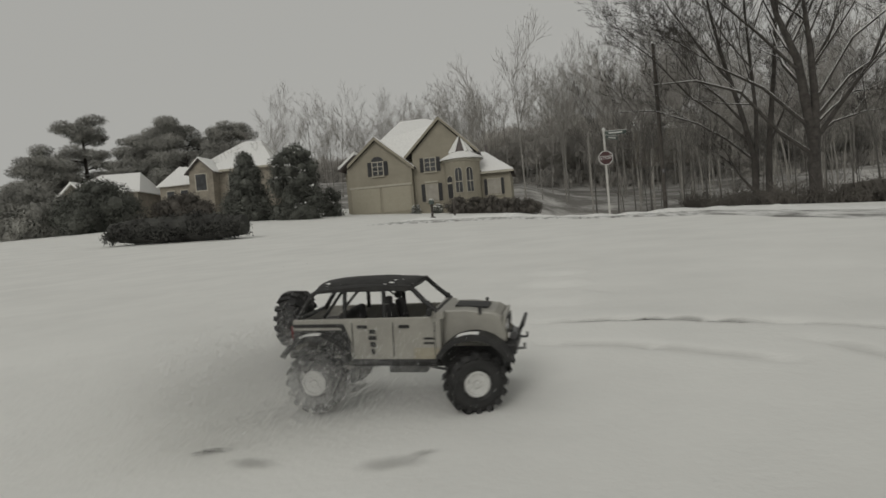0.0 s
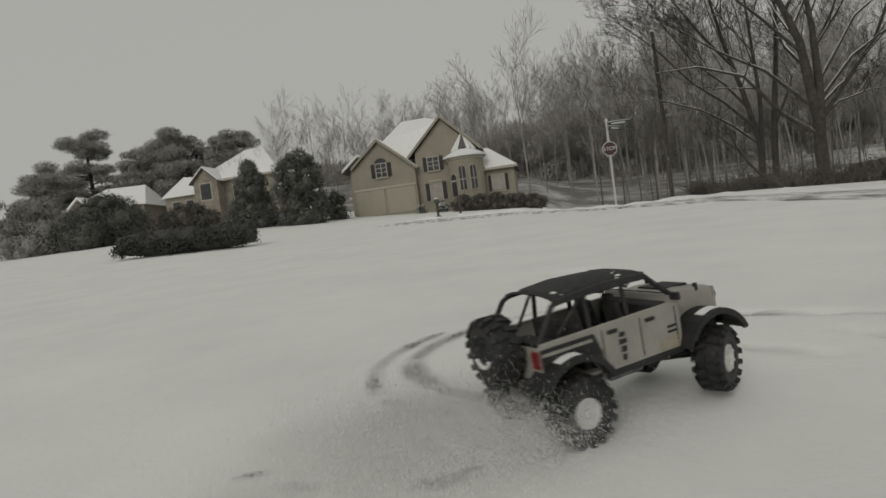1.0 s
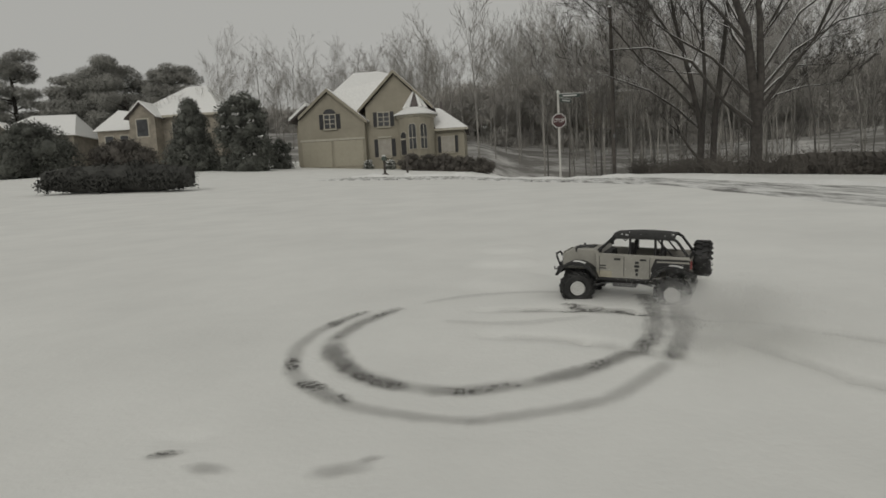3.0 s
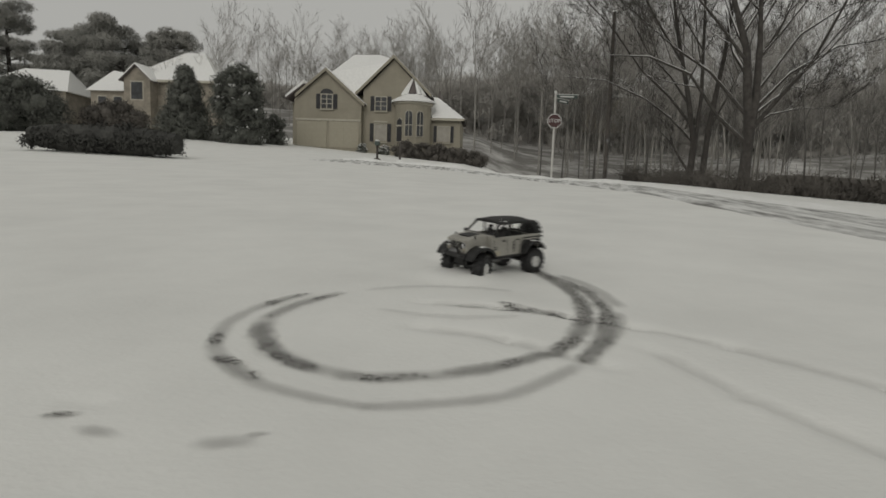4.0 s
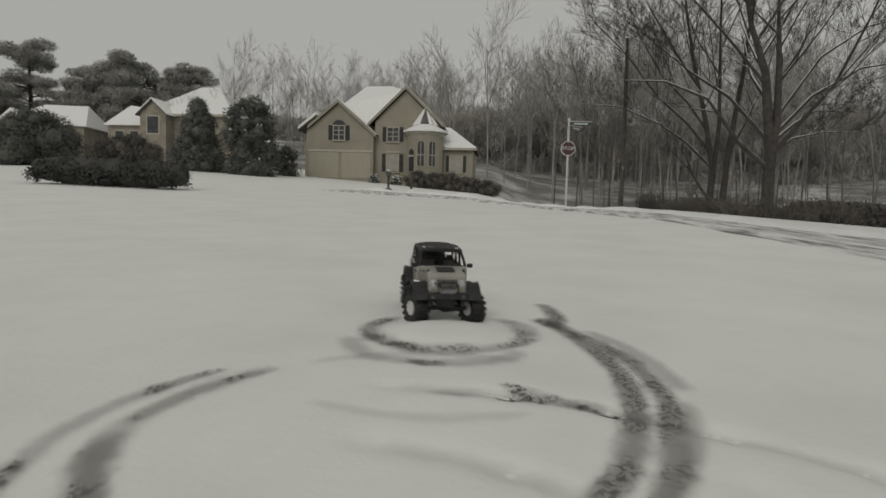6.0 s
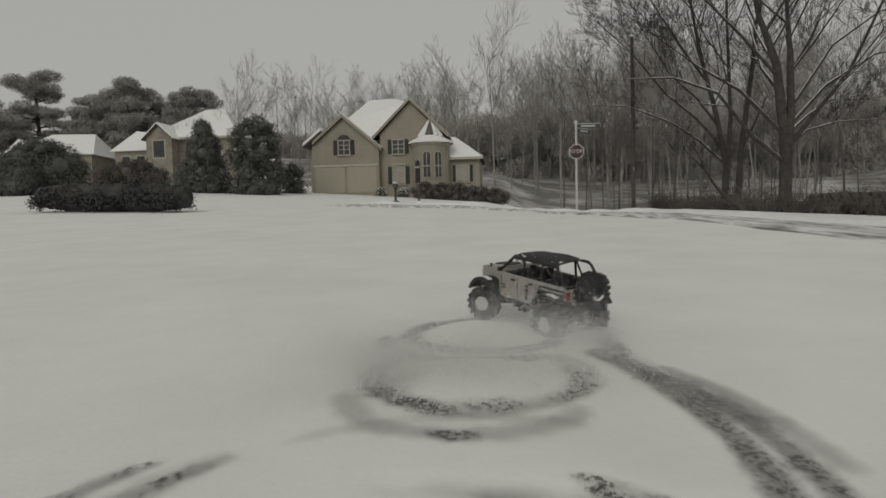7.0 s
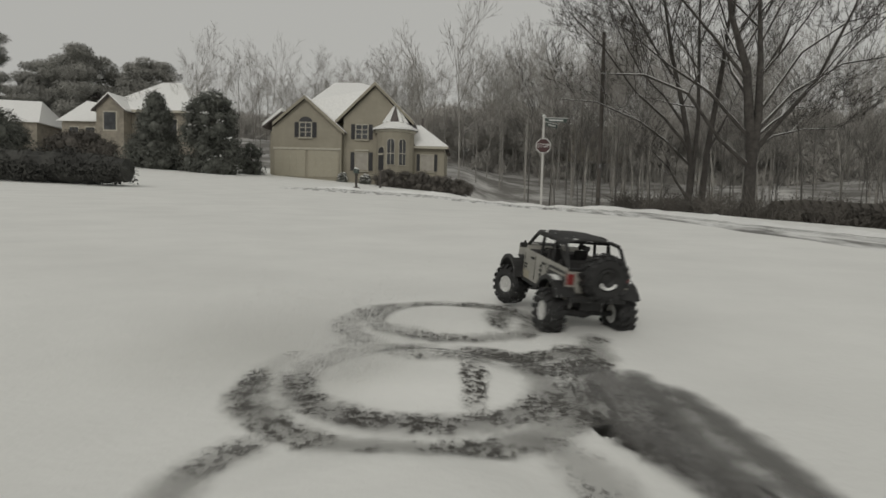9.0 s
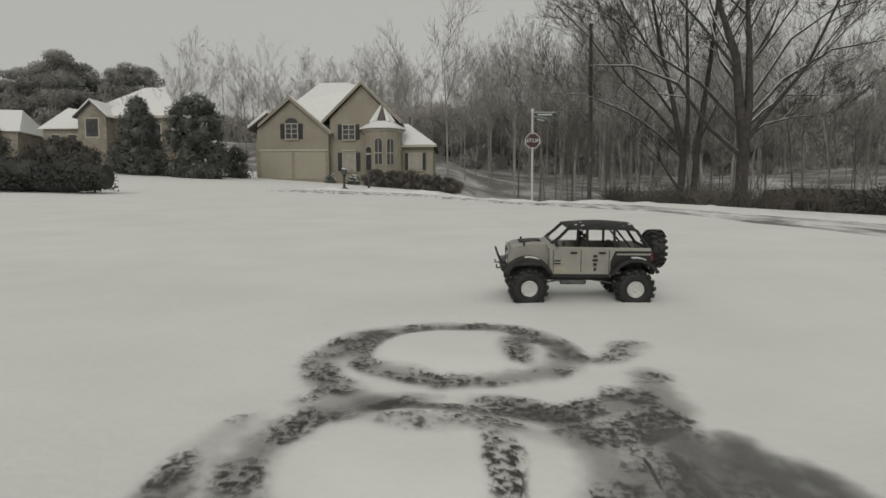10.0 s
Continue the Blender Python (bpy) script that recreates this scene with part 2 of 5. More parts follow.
def snow_detail(x, y):
    """Drifts and small unevenness of the snow near the circle of ruts."""
    d = 0.010 * noise.noise((x * 0.9, y * 0.9, 0.3)) + 0.004 * noise.noise((x * 3.1, y * 3.1, 2.0)) + 0.0012 * noise.noise((x * 14, y * 14, 5.0))
    for cx, cy, r, h in ((0.05, 1.19, 0.36, 0.008), (0.05, 1.82, 0.17, 0.02), (0.05, 2.31, 0.15, 0.022), (0.08, 2.78, 0.15, 0.02)):
        q = math.hypot(x - cx, y - cy) / r
        if q < 1.25:
            d += h * smooth((1.25 - q) / 0.7)
    for cx, cy, a, b, h in ((-0.571, 0.467, 0.05, 0.026, -0.008),):
        q = ((x - cx) / a) ** 2 + ((y - cy) / b) ** 2
        if q < 4:
            d += h * math.exp(-q)
    for (x0, y0), (x1, y1) in GROOVES:
        ex, ey = x1 - x0, y1 - y0
        k = clamp(((x - x0) * ex + (y - y0) * ey) / (ex * ex + ey * ey))
        q = math.hypot(x - x0 - k * ex, y - y0 - k * ey)
        if q < 0.09:
            d += -0.009 * math.exp(-(q / 0.028) ** 2)
    return d


GROOVES = [((-0.05, 1.33), (0.22, 1.30)), ((0.22, 1.30), (0.42, 1.25)), ((0.42, 1.25), (0.60, 1.15)), ((0.58, 1.18), (0.80, 1.02)), ((0.80, 1.02), (1.05, 0.76)), ((1.05, 0.76), (1.5, 0.1)),
           ((-0.03, 1.05), (0.22, 0.97)), ((0.22, 0.97), (0.456, 0.80)), ((0.57, 0.98), (0.69, 0.68)), ((0.69, 0.68), (0.86, 0.38)), ((0.86, 0.38), (1.1, -0.2))]


def ground_sheet():
    def lines(a, b, step, far, start):
        out = list(np.arange(a, b, step))
        s, v = step, b
        while v < far:
            out.append(v)
            s *= 1.12
            v += s
        out.append(far)
        s, v = step, a
        low = []
        while v > start:
            s *= 1.12
            v -= s
            low.append(max(v, start))
        return sorted(set(round(float(q), 4) for q in low + out))
    xs = lines(-1.4, 1.6, 0.022, 420, -420)
    ys = lines(-0.2, 3.6, 0.022, 620, -120)
    v = []
    for y in ys:
        for x in xs:
            near = -3 < x < 5 and -2 < y < 8
            z = land(x, y) + (snow_detail(x, y) if near else 0.014 * noise.noise((x * 0.35, y * 0.35, 0.3)) * clamp((abs(x) + abs(y) - 6) / 6))
            v.append((x, y, z))
    w = len(xs)
    f = [(j * w + i, j * w + i + 1, (j + 1) * w + i + 1, (j + 1) * w + i) for j in range(len(ys) - 1) for i in range(w - 1)]
    s = Shape()
    s.v, s.f = v, f
    ob = part("ground", s, SNOW, raw=True, smooth=True)
    return tagged(ob, "snow-covered lawn with soft drifts and faint grooves", "ground", kind="structure")


ground_sheet()


def ribbon(mid, half, lift, cross=14, step=0.5):
    """A strip that follows a centre line over the land."""
    pts = []
    for (ax, ay), (bx, by) in zip(mid, mid[1:]):
        n = max(1, int(math.hypot(bx - ax, by - ay) / step))
        pts += [(ax + (bx - ax) * k / n, ay + (by - ay) * k / n) for k in range(n)]
    pts.append(mid[-1])
    for _ in range(6):
        pts = [pts[0]] + [((a[0] + 2 * b[0] + c[0]) / 4, (a[1] + 2 * b[1] + c[1]) / 4) for a, b, c in zip(pts, pts[1:], pts[2:])] + [pts[-1]]
    s = Shape()
    v, f = [], []
    for i, p in enumerate(pts):
        q, r = pts[max(0, i - 1)], pts[min(len(pts) - 1, i + 1)]
        dx, dy = r[0] - q[0], r[1] - q[1]
        n = math.hypot(dx, dy)
        nx, ny = dy / n, -dx / n
        for k in range(cross + 1):
            u = (2 * k / cross - 1) * half
            x, y = p[0] + nx * u, p[1] + ny * u
            v.append((x, y, land(x, y) + lift(u / half, x, y)))
    w = cross + 1
    f = [(i * w + k, i * w + k + 1, (i + 1) * w + k + 1, (i + 1) * w + k) for i in range(len(pts) - 1) for k in range(cross)]
    s.v, s.f = v, f
    return s, pts


def road_profile(u, x, y):
    ruts = sum(0.02 * math.exp(-((u - c) / 0.1) ** 2) for c in (-0.6, -0.15, 0.25, 0.65))
    edge = -0.08 * smooth((abs(u) - 0.86) / 0.14)
    return 0.035 - ruts + edge + 0.012 * noise.noise((x * 1.7, y * 1.7, 1))


road_shape, road_pts = ribbon(ROAD_MID, ROAD_HALF, road_profile, 28, 0.35)
tagged(part("road", road_shape, SLUSH, raw=True, smooth=True), "residential road under thin grey slush with wheel marks", "road", kind="structure")


def bank(u, x, y):
    return -0.06 + (0.16 + 0.1 * noise.noise((x * 1.1, y * 1.1, 4)) + 0.05 * noise.noise((x * 4, y * 4, 2))) * max(0, 1 - u * u)


outer = [(p[0] + 2.05, p[1]) for p in ROAD_MID[:4]] + [(6.2, 15.6), (4.9, 20.0), (2.2, 23.3), (-1.2, 25.2), (-6.0, 26.8)]
bank_shape, _ = ribbon(outer, 0.42, bank, 10, 0.3)
tagged(part("snow_bank", bank_shape, SNOW_CLEAN, raw=True, smooth=True), "low ploughed ridge of snow along the road edge", "snow bank", kind="structure")


# ---- the cream house ----
def window_unit(parent, x0, x1, z0, z1, y, cols, rows, arch=False, shutters=0.0, pale=False):
    """A window with frame, panes, sill and shutters on a wall that faces -y."""
    w = part("window", Shape().box(x0, x1, y - 0.02, y + 0.06, z0, z1), BLIND if pale else PANE, parent)
    fr = Shape()
    t = 0.07
    fr.box(x0 - t, x0, y - 0.07, y + 0.03, z0 - t, z1 + t).box(x1, x1 + t, y - 0.07, y + 0.03, z0 - t, z1 + t)
    fr.box(x0, x1, y - 0.068, y + 0.03, z1, z1 + t)
    if arch:
        c, r = (x0 + x1) / 2, (x1 - x0) / 2
        pts = [(c + (r + t) * math.cos(a), z1 + t + (r * 0.75 + t) * math.sin(a)) for a in np.linspace(0, math.pi, 13)]
        part("fanlight", Shape().prism(pts, y - 0.05, y + 0.04), SHUTTER, parent)
    part("frame", fr, TRIM, w)
    part("sill", Shape().box(x0 - 0.12, x1 + 0.12, y - 0.14, y + 0.02, z0 - t - 0.07, z0 - t), TRIM, w)
    bars = Shape()
    for i in range(1, cols):
        x = x0 + (x1 - x0) * i / cols
        bars.box(x - 0.03, x + 0.03, y - 0.05, y, z0, z1)
    for i in range(1, rows):
        z = z0 + (z1 - z0) * i / rows
        bars.box(x0, x1, y - 0.045, y, z - 0.022, z + 0.022)
    if cols > 1 or rows > 1:
        part("glazing_bar", bars, TRIM, w)
    if shutters:
        for a, b in ((x0 - t - shutters, x0 - t - 0.02), (x1 + t + 0.02, x1 + t + shutters)):
            s = Shape().box(a, b, y - 0.06, y, z0 - 0.05, z1 + 0.05)
            for k in range(12):
                z = z0 + (z1 - z0) * (k + 0.3) / 12
                s.box(a + 0.04, b - 0.04, y - 0.085, y - 0.055, z, z + 0.05)
            part("shutter", s, SHUTTER, parent, "black louvred shutter")


def gable_roof(parent, xl, xa, xr, zl, za, zr, y0, y1, thick=0.16):
    """Two roof planes over a gable wall that faces -y, with their snow and rake boards."""
    for name, x0, z0, x1, z1 in (("roof", xl, zl, xa, za), ("roof", xa, za, xr, zr)):
        r = part(name, Shape().prism([(x0, z0), (x1, z1), (x1, z1 + 0.1), (x0, z0 + 0.1)], y0, y1), SHINGLE, parent)
        part("roof_snow", Shape().prism([(x0, z0 + 0.104), (x1, z1 + 0.104), (x1, z1 + thick), (x0, z0 + thick)], y0 + 0.05, y1), SNOW_CLEAN, r, "smooth layer of snow on the roof")
        part("rake_board", Shape().prism([(x0, z0 - 0.12), (x1, z1 - 0.12), (x1, z1 + 0.13), (x0, z0 + 0.13)], y0 - 0.05, y0 - 0.003), STUCCO, parent)


def cream_house():
    h = thing("house", pose(-13.95, 44.7, 2.2), "two-storey cream stucco house with snowy gables, garage and turret", "house")
    # garage wing
    part("garage_wall", Shape().prism([(0, -0.6), (5.05, -0.6), (5.05, 3.3), (2.4, 5.5), (0, 3.45)], 0, 7), STUCCO, h)
    gable_roof(h, 0.12, 2.4, 5.3, 3.68, 5.62, 3.12, -0.25, 6.5)
    for a, b in ((0.22, 2.46), (2.66, 4.88)):
        d = part("garage_door", Shape().box(a, b, -0.05, 0.05, -0.02, 1.9), GARAGE, h, "pale yellow panelled garage door")
        pm = Shape().box(0, (b - a) / 4 - 0.1, -0.062, -0.045, 0, 0.37).mesh("panel")
        for i in range(4):
            for j in range(4):
                part("panel", pm, GARAGE, d, at=pose(a + 0.08 + (b - a - 0.1) * i / 4, 0, 0.06 + 1.84 * j / 4))
    part("garage_lintel", Shape().box(0.1, 5.0, -0.09, 0.02, 1.92, 2.08), TRIM, h)
    window_unit(h, 2.05, 2.85, 2.85, 3.82, -0.01, 2, 3, arch=True, shutters=0.32)
    # side return with its own small roof
    part("side_wall", Shape().box(-0.5, 0.1, 1.2, 7, -0.6, 3.3), STUCCO, h)
    r = part("side_roof", Shape().prism([(-0.62, 3.42), (0.75, 4.5), (0.75, 4.6), (-0.62, 3.52)], -0.2, 7), SHINGLE, h)
    part("roof_snow", Shape().prism([(-0.62, 3.524), (0.75, 4.604), (0.75, 4.84), (-0.62, 3.72)], -0.22, 7), SNOW_CLEAN, r)
    # main block and its great front slope
    part("main_wall", Shape().box(1.0, 9.3, 1.4, 10, -0.6, 4.0), STUCCO, h)
    slope = [(2.45, 5.5, 1.3), (4.45, 3.9, 0.9), (7.2, 6.8, 3.0), (5.3, 7.75, 6.0), (3.2, 7.7, 6.0)]
    s = Shape()
    s.add([(x, y, z) for x, z, y in slope] + [(x, y, z + 0.16) for x, z, y in slope], [(0, 1, 2, 3, 4), (9, 8, 7, 6, 5)] + [(i, (i + 1) % 5, 5 + (i + 1) % 5, 5 + i) for i in range(5)])
    main = part("main_roof", s, SNOW_CLEAN, h, "steep front roof slope under unbroken snow")
    back = Shape().add([(2.45, 1.35, 5.5), (3.2, 6.05, 7.7), (5.3, 6.05, 7.75), (9.6, 6.2, 4.0), (9.6, 11, 3.8), (0.2, 11, 3.8), (0.2, 4, 3.8)],
                       [(0, 1, 6), (1, 2, 4, 5), (1, 5, 6), (2, 3, 4)])
    part("back_slope", back, SHINGLE, main)
    # second gable
    part("gable_wall", Shape().prism([(5.06, -0.6), (9.5, -0.6), (9.5, 4.35), (7.35, 6.6), (5.06, 4.3)], 0.6, 9), STUCCO, h)
    gable_roof(h, 4.5, 7.35, 10.2, 3.95, 6.75, 3.95, 0.3, 8.5)
    window_unit(h, 6.0, 6.82, 2.85, 3.82, 0.59, 2, 3, shutters=0.3)
    window_unit(h, 5.98, 6.84, 0.6, 1.82, 0.59, 1, 1, shutters=0.3, pale=True)
    part("window_head", Shape().box(5.9, 6.95, 0.5, 0.6, 1.95, 2.07), TRIM, h)
    # turret
    cx, cy, r = 8.85, 0.55, 1.36
    flip = Matrix.Translation((cx, cy, 0)) @ Matrix.Rotation(radians(90), 4, "X")
    t = part("turret", Shape().lathe([(0.01, -0.6), (r, -0.6), (r, 3.4), (0.01, 3.4)], 20, flip), STUCCO, h, "round stair turret in cream stucco")
    part("turret_cornice", Shape().lathe([(r, 3.2), (r + 0.14, 3.3), (r + 0.14, 3.42), (r, 3.44)], 20, flip), TRIM, t)
    part("turret_eave", Shape().lathe([(r + 0.3, 3.42), (r + 0.3, 3.55), (0.75, 4.02), (0.7, 3.9)], 20, flip), SNOW_CLEAN, t, "flared turret eave under snow")
    part("turret_spire", Shape().lathe([(0.82, 3.9), (0.05, 5.3), (0.01, 5.32)], 10, flip), COPPER, t, "steep brown metal cone with snow between the seams")
    for k in range(10):
        a = 2 * math.pi * (k + 0.5) / 10
        p0 = (cx + 0.84 * math.cos(a), cy + 0.84 * math.sin(a), 3.95)
        if k % 3 != 1:
            part("spire_snow", Shape().tube([p0, (cx + 0.45 * math.cos(a), cy + 0.45 * math.sin(a), 4.62), (cx + 0.08 * math.cos(a), cy + 0.08 * math.sin(a), 5.26)], [0.16, 0.1, 0.04], 6), SNOW_CLEAN, t)
    part("finial", Shape().lathe([(0.01, 5.28), (0.06, 5.34), (0.02, 5.5), (0.005, 5.6)], 8, flip), COPPER, t)
    for ang, wd, z0, z1, dark in ((-128, 0.5, 0.55, 1.95, True), (-96, 0.5, 0.95, 2.5, False), (-62, 0.46, 0.95, 2.5, False)):
        a = radians(ang)
        m = Matrix.Translation((cx + r * math.cos(a), cy + r * math.sin(a), 0)) @ Matrix.Rotation(a + math.pi / 2, 4, "Z")
        arch = [(-wd / 2, z0), (wd / 2, z0), (wd / 2, z1)] + [(wd / 2 * math.cos(q), z1 + wd / 2 * math.sin(q)) for q in np.linspace(0.2, math.pi - 0.2, 7)] + [(-wd / 2, z1)]
        w = part("front_door" if dark else "arched_window", Shape().prism(arch, -0.06, 0.1, m=m), SHUTTER if dark else PANE, h)
        big = [(x * 1.22, z + (0.05 if z > z0 else -0.05)) for x, z in arch]
        part("surround", Shape().prism(big, -0.03, 0.1, m=m), TRIM, w)
        if dark:
            part("transom", Shape().box(-wd / 2, wd / 2, -0.1, 0.05, 1.62, 1.74, m), TRIM, w)
        else:
            part("mullion", Shape().box(-0.02, 0.02, -0.09, 0.05, z0, z1 + 0.2, m).box(-wd / 2, wd / 2, -0.085, 0.05, 1.7, 1.76, m), TRIM, w)
    # right wing
    part("wing_wall", Shape().box(9.6, 12.4, 0.9, 8, -1.4, 2.35), STUCCO, h)
    s = Shape().add([(9.6, 0.6, 2.35), (12.7, 0.6, 2.35), (12.7, 8, 2.35), (10.2, 3.2, 4.2), (9.6, 3.2, 4.2), (9.6, 8, 2.35)], [(0, 1, 3, 4), (1, 2, 3), (2, 5, 4, 3), (0, 4, 5)])
    wr = part("wing_roof", s, SHINGLE, h)
    s = Shape().add([(10.3, 0.62, 2.42), (12.72, 0.62, 2.42), (12.72, 7, 2.5), (10.5, 3.2, 4.22), (9.7, 3.2, 4.25), (9.9, 1.4, 3.1)], [(0, 1, 3, 4, 5), (1, 2, 3)])
    part("roof_snow", s, SNOW_CLEAN, wr)
    part("gutter", Shape().box(9.6, 12.7, 0.52, 0.6, 2.24, 2.4), TRIM, h)
    window_unit(h, 10.72, 11.6, 0.68, 1.8, 0.89, 1, 1, shutters=0.24, pale=True)
    part("chimney_vent", Shape().tube([(10.6, 3.4, 3.9), (10.6, 3.4, 4.75)], 0.1, 8), SHINGLE, h)
    return h


cream_house()


def far_house(x, y, z, w, d, wall, ridge, label, dormer=True):
    h = thing("house", pose(x, y, z, 0, 0, 12), label, "house")
    part("wall", Shape().box(-w / 2, w / 2, 0, d, -4.0, wall), BRICK_FAR, h)
    s = Shape().add([(-w / 2 - 0.4, -0.4, wall), (w / 2 + 0.4, -0.4, wall), (w / 2 + 0.4, d, wall), (-w / 2 - 0.4, d, wall), (-w * 0.12, d / 2, ridge), (w * 0.38, d / 2, ridge)], [(0, 1, 5, 4), (1, 2, 5), (2, 3, 4, 5), (3, 0, 4), (0, 3, 2, 1)])
    part("roof", s, SNOW_CLEAN, h, "hipped roof under snow")
    for gx, gw, gh, gd in ((-w * 0.36, 3.2, 1.9, 1.2), (w * 0.1, 3.6, 2.1, 1.6)) if dormer else ((-w * 0.25, 2.6, 1.4, 0.6),):
        part("gable_wall", Shape().prism([(gx - gw / 2, -1.5), (gx + gw / 2, -1.5), (gx + gw / 2, wall), (gx, wall + gh), (gx - gw / 2, wall)], -gd, 2), BRICK_FAR, h)
        for a, b in ((-1, 0), (0, 1)):
            za, zb = wall + (gh if a == 0 else -0.15), wall + (gh if b == 0 else -0.15)
            xa, xb = gx + a * (gw / 2 + 0.3), gx + b * (gw / 2 + 0.3)
            part("gable_roof", Shape().prism([(xa, za), (xb, zb), (xb, zb + 0.3), (xa, za + 0.3)], -gd - 0.3, 4.5), SNOW_CLEAN, h)
        w1 = part("window", Shape().box(gx - 0.5, gx + 0.5, -gd - 0.06, -gd + 0.1, wall - 1.9, wall - 0.3), PANE, h)
        part("frame", Shape().box(gx - 0.62, gx + 0.62, -gd - 0.03, -gd + 0.08, wall - 2.02, wall - 0.18), TRIM, w1)
    for k in range(3):
        wx = -w / 2 + w * (k + 0.6) / 3.3
        w2 = part("window", Shape().box(wx - 0.45, wx + 0.45, -0.06, 0.1, 0.7, 2.2), PANE, h)
        part("frame", Shape().box(wx - 0.56, wx + 0.56, -0.03, 0.08, 0.58, 2.32), TRIM, w2)
    return h


def brick_house():
    """A house with a tall hipped roof, one small front gable and a lower wing."""
    h = thing("house", pose(-34.4, 58, 5.1), "brick family house with snowy hipped roof behind evergreens", "house")
    part("wall", Shape().box(-0.6, 8.6, 0, 9, -1.5, 3.5), BRICK_FAR, h)
    s = Shape().add([(-0.9, -0.4, 3.5), (9.0, -0.4, 3.5), (9.0, 9.2, 3.5), (-0.9, 9.2, 3.5), (3.6, 4.2, 6.9), (5.6, 4.2, 6.9)], [(0, 1, 5, 4), (1, 2, 5), (2, 3, 4, 5), (3, 0, 4), (0, 3, 2, 1)])
    part("roof", s, SNOW_CLEAN, h, "tall hipped roof under snow")
    part("eave_board", Shape().box(-0.9, 9.0, -0.46, -0.41, 3.28, 3.5), TRIM, h)
    # small gable on the front
    part("gable_wall", Shape().prism([(0.1, -1.5), (2.7, -1.5), (2.7, 3.4), (1.4, 4.6), (0.1, 3.4)], -1.3, 3), BRICK_FAR, h)
    for x0, z0, x1, z1 in ((-0.2, 3.15, 1.4, 4.65), (1.4, 4.65, 3.0, 3.15)):
        r = part("gable_roof", Shape().prism([(x0, z0), (x1, z1), (x1, z1 + 0.09), (x0, z0 + 0.09)], -1.65, 3.6), SHINGLE, h)
        part("roof_snow", Shape().prism([(x0, z0 + 0.094), (x1, z1 + 0.094), (x1, z1 + 0.24), (x0, z0 + 0.24)], -1.6, 3.6), SNOW_CLEAN, r)
    w = part("window", Shape().box(0.85, 1.95, -1.36, -1.2, 1.5, 3.1), PANE, h)
    part("frame", Shape().box(0.73, 2.07, -1.33, -1.22, 1.38, 3.22), TRIM, w)
    # lower wing
    part("wing_wall", Shape().box(-4.6, -0.604, 0.8, 7, -1.5, 2.5), BRICK_FAR, h)
    s = Shape().add([(-4.9, 0.4, 2.45), (-0.3, 0.4, 2.45), (-0.3, 7.4, 2.45), (-4.9, 7.4, 2.45), (-4.0, 3.8, 4.9), (-0.3, 3.8, 4.4)], [(0, 1, 5, 4), (2, 3, 4, 5), (3, 0, 4), (0, 3, 2, 1), (1, 2, 5)])
    part("wing_roof", s, SNOW_CLEAN, h, "low wing roof under snow")
    for x in (-3.4, -1.8):
        w = part("window", Shape().box(x - 0.4, x + 0.4, 0.74, 0.9, 0.6, 1.9), PANE, h)
        part("frame", Shape().box(x - 0.5, x + 0.5, 0.77, 0.88, 0.5, 2.0), TRIM, w)
    for x in (4.2, 6.6):
        w = part("window", Shape().box(x - 0.45, x + 0.45, -0.06, 0.1, 1.2, 2.7), PANE, h)
        part("frame", Shape().box(x - 0.56, x + 0.56, -0.03, 0.08, 1.08, 2.82), TRIM, w)


brick_house()
far_house(-50.6, 64, 4.9, 9.5, 8, 3.2, 6.0, "distant brick house with snow-covered roof", dormer=False)
far_house(19.6, 92, 11.4, 9, 8, 1.2, 5.0, "distant house on the wooded slope with snowy roof", dormer=False)


# ---- street furniture ----
def stop_sign():
    x, y = 3.28, 26.92
    z = land(x, y)
    s = thing("stop_sign", pose(x, y, z), "red octagonal stop sign with street name blades on a pale post", "sign")
    part("post", Shape().tube([(0, 0, -0.3), (0, 0, 3.76)], 0.05, 8), POST_PAINT, s)
    oct_ = [(0.33 * math.cos(a), 2.53 + 0.33 * math.sin(a)) for a in np.arange(8) * math.pi / 4 + math.pi / 8]
    face = part("octagon", Shape().prism([(0.9 * a, 2.53 + 0.9 * (b - 2.53)) for a, b in oct_], -0.09, -0.07), SIGN_RED, s, "dark red stop plate")
    part("border", Shape().prism(oct_, -0.082, -0.062), SIGN_WHITE, face)
    txt = bpy.data.curves.new("lettering", "FONT")
    txt.body, txt.size, txt.align_x, txt.align_y, txt.extrude = "STOP", 0.22, "CENTER", "CENTER", 0.002
    txt.materials.append(SIGN_WHITE)
    ob = new("lettering", txt)
    ob.parent = face
    ob.matrix_basis = pose(0, -0.094, 2.53, 90, 0, 0)
    for dx, dy, dz, rz in ((0.5, 0, 3.6, 4), (0.34, 0.1, 3.4, 52)):
        b = part("name_blade", Shape().box(-0.46, 0.46, -0.012, 0.012, -0.08, 0.08), SIGN_DARK, s, "dark street name blade", at=pose(dx, dy, dz, 0, 0, rz))
        part("lettering_bar", Shape().box(-0.3, 0.3, -0.016, -0.0125, -0.03, 0.03), SIGN_WHITE, b)
        part("bracket", Shape().box(-0.52, 0.5, -0.016, 0.016, 0.082, 0.11), SIGN_WHITE, b)
    part("cap", Shape().lathe([(0.01, 3.86), (0.07, 3.8), (0.07, 3.74), (0.01, 3.74)], 8, Matrix.Rotation(radians(90), 4, "X")), SIGN_WHITE, s)


stop_sign()


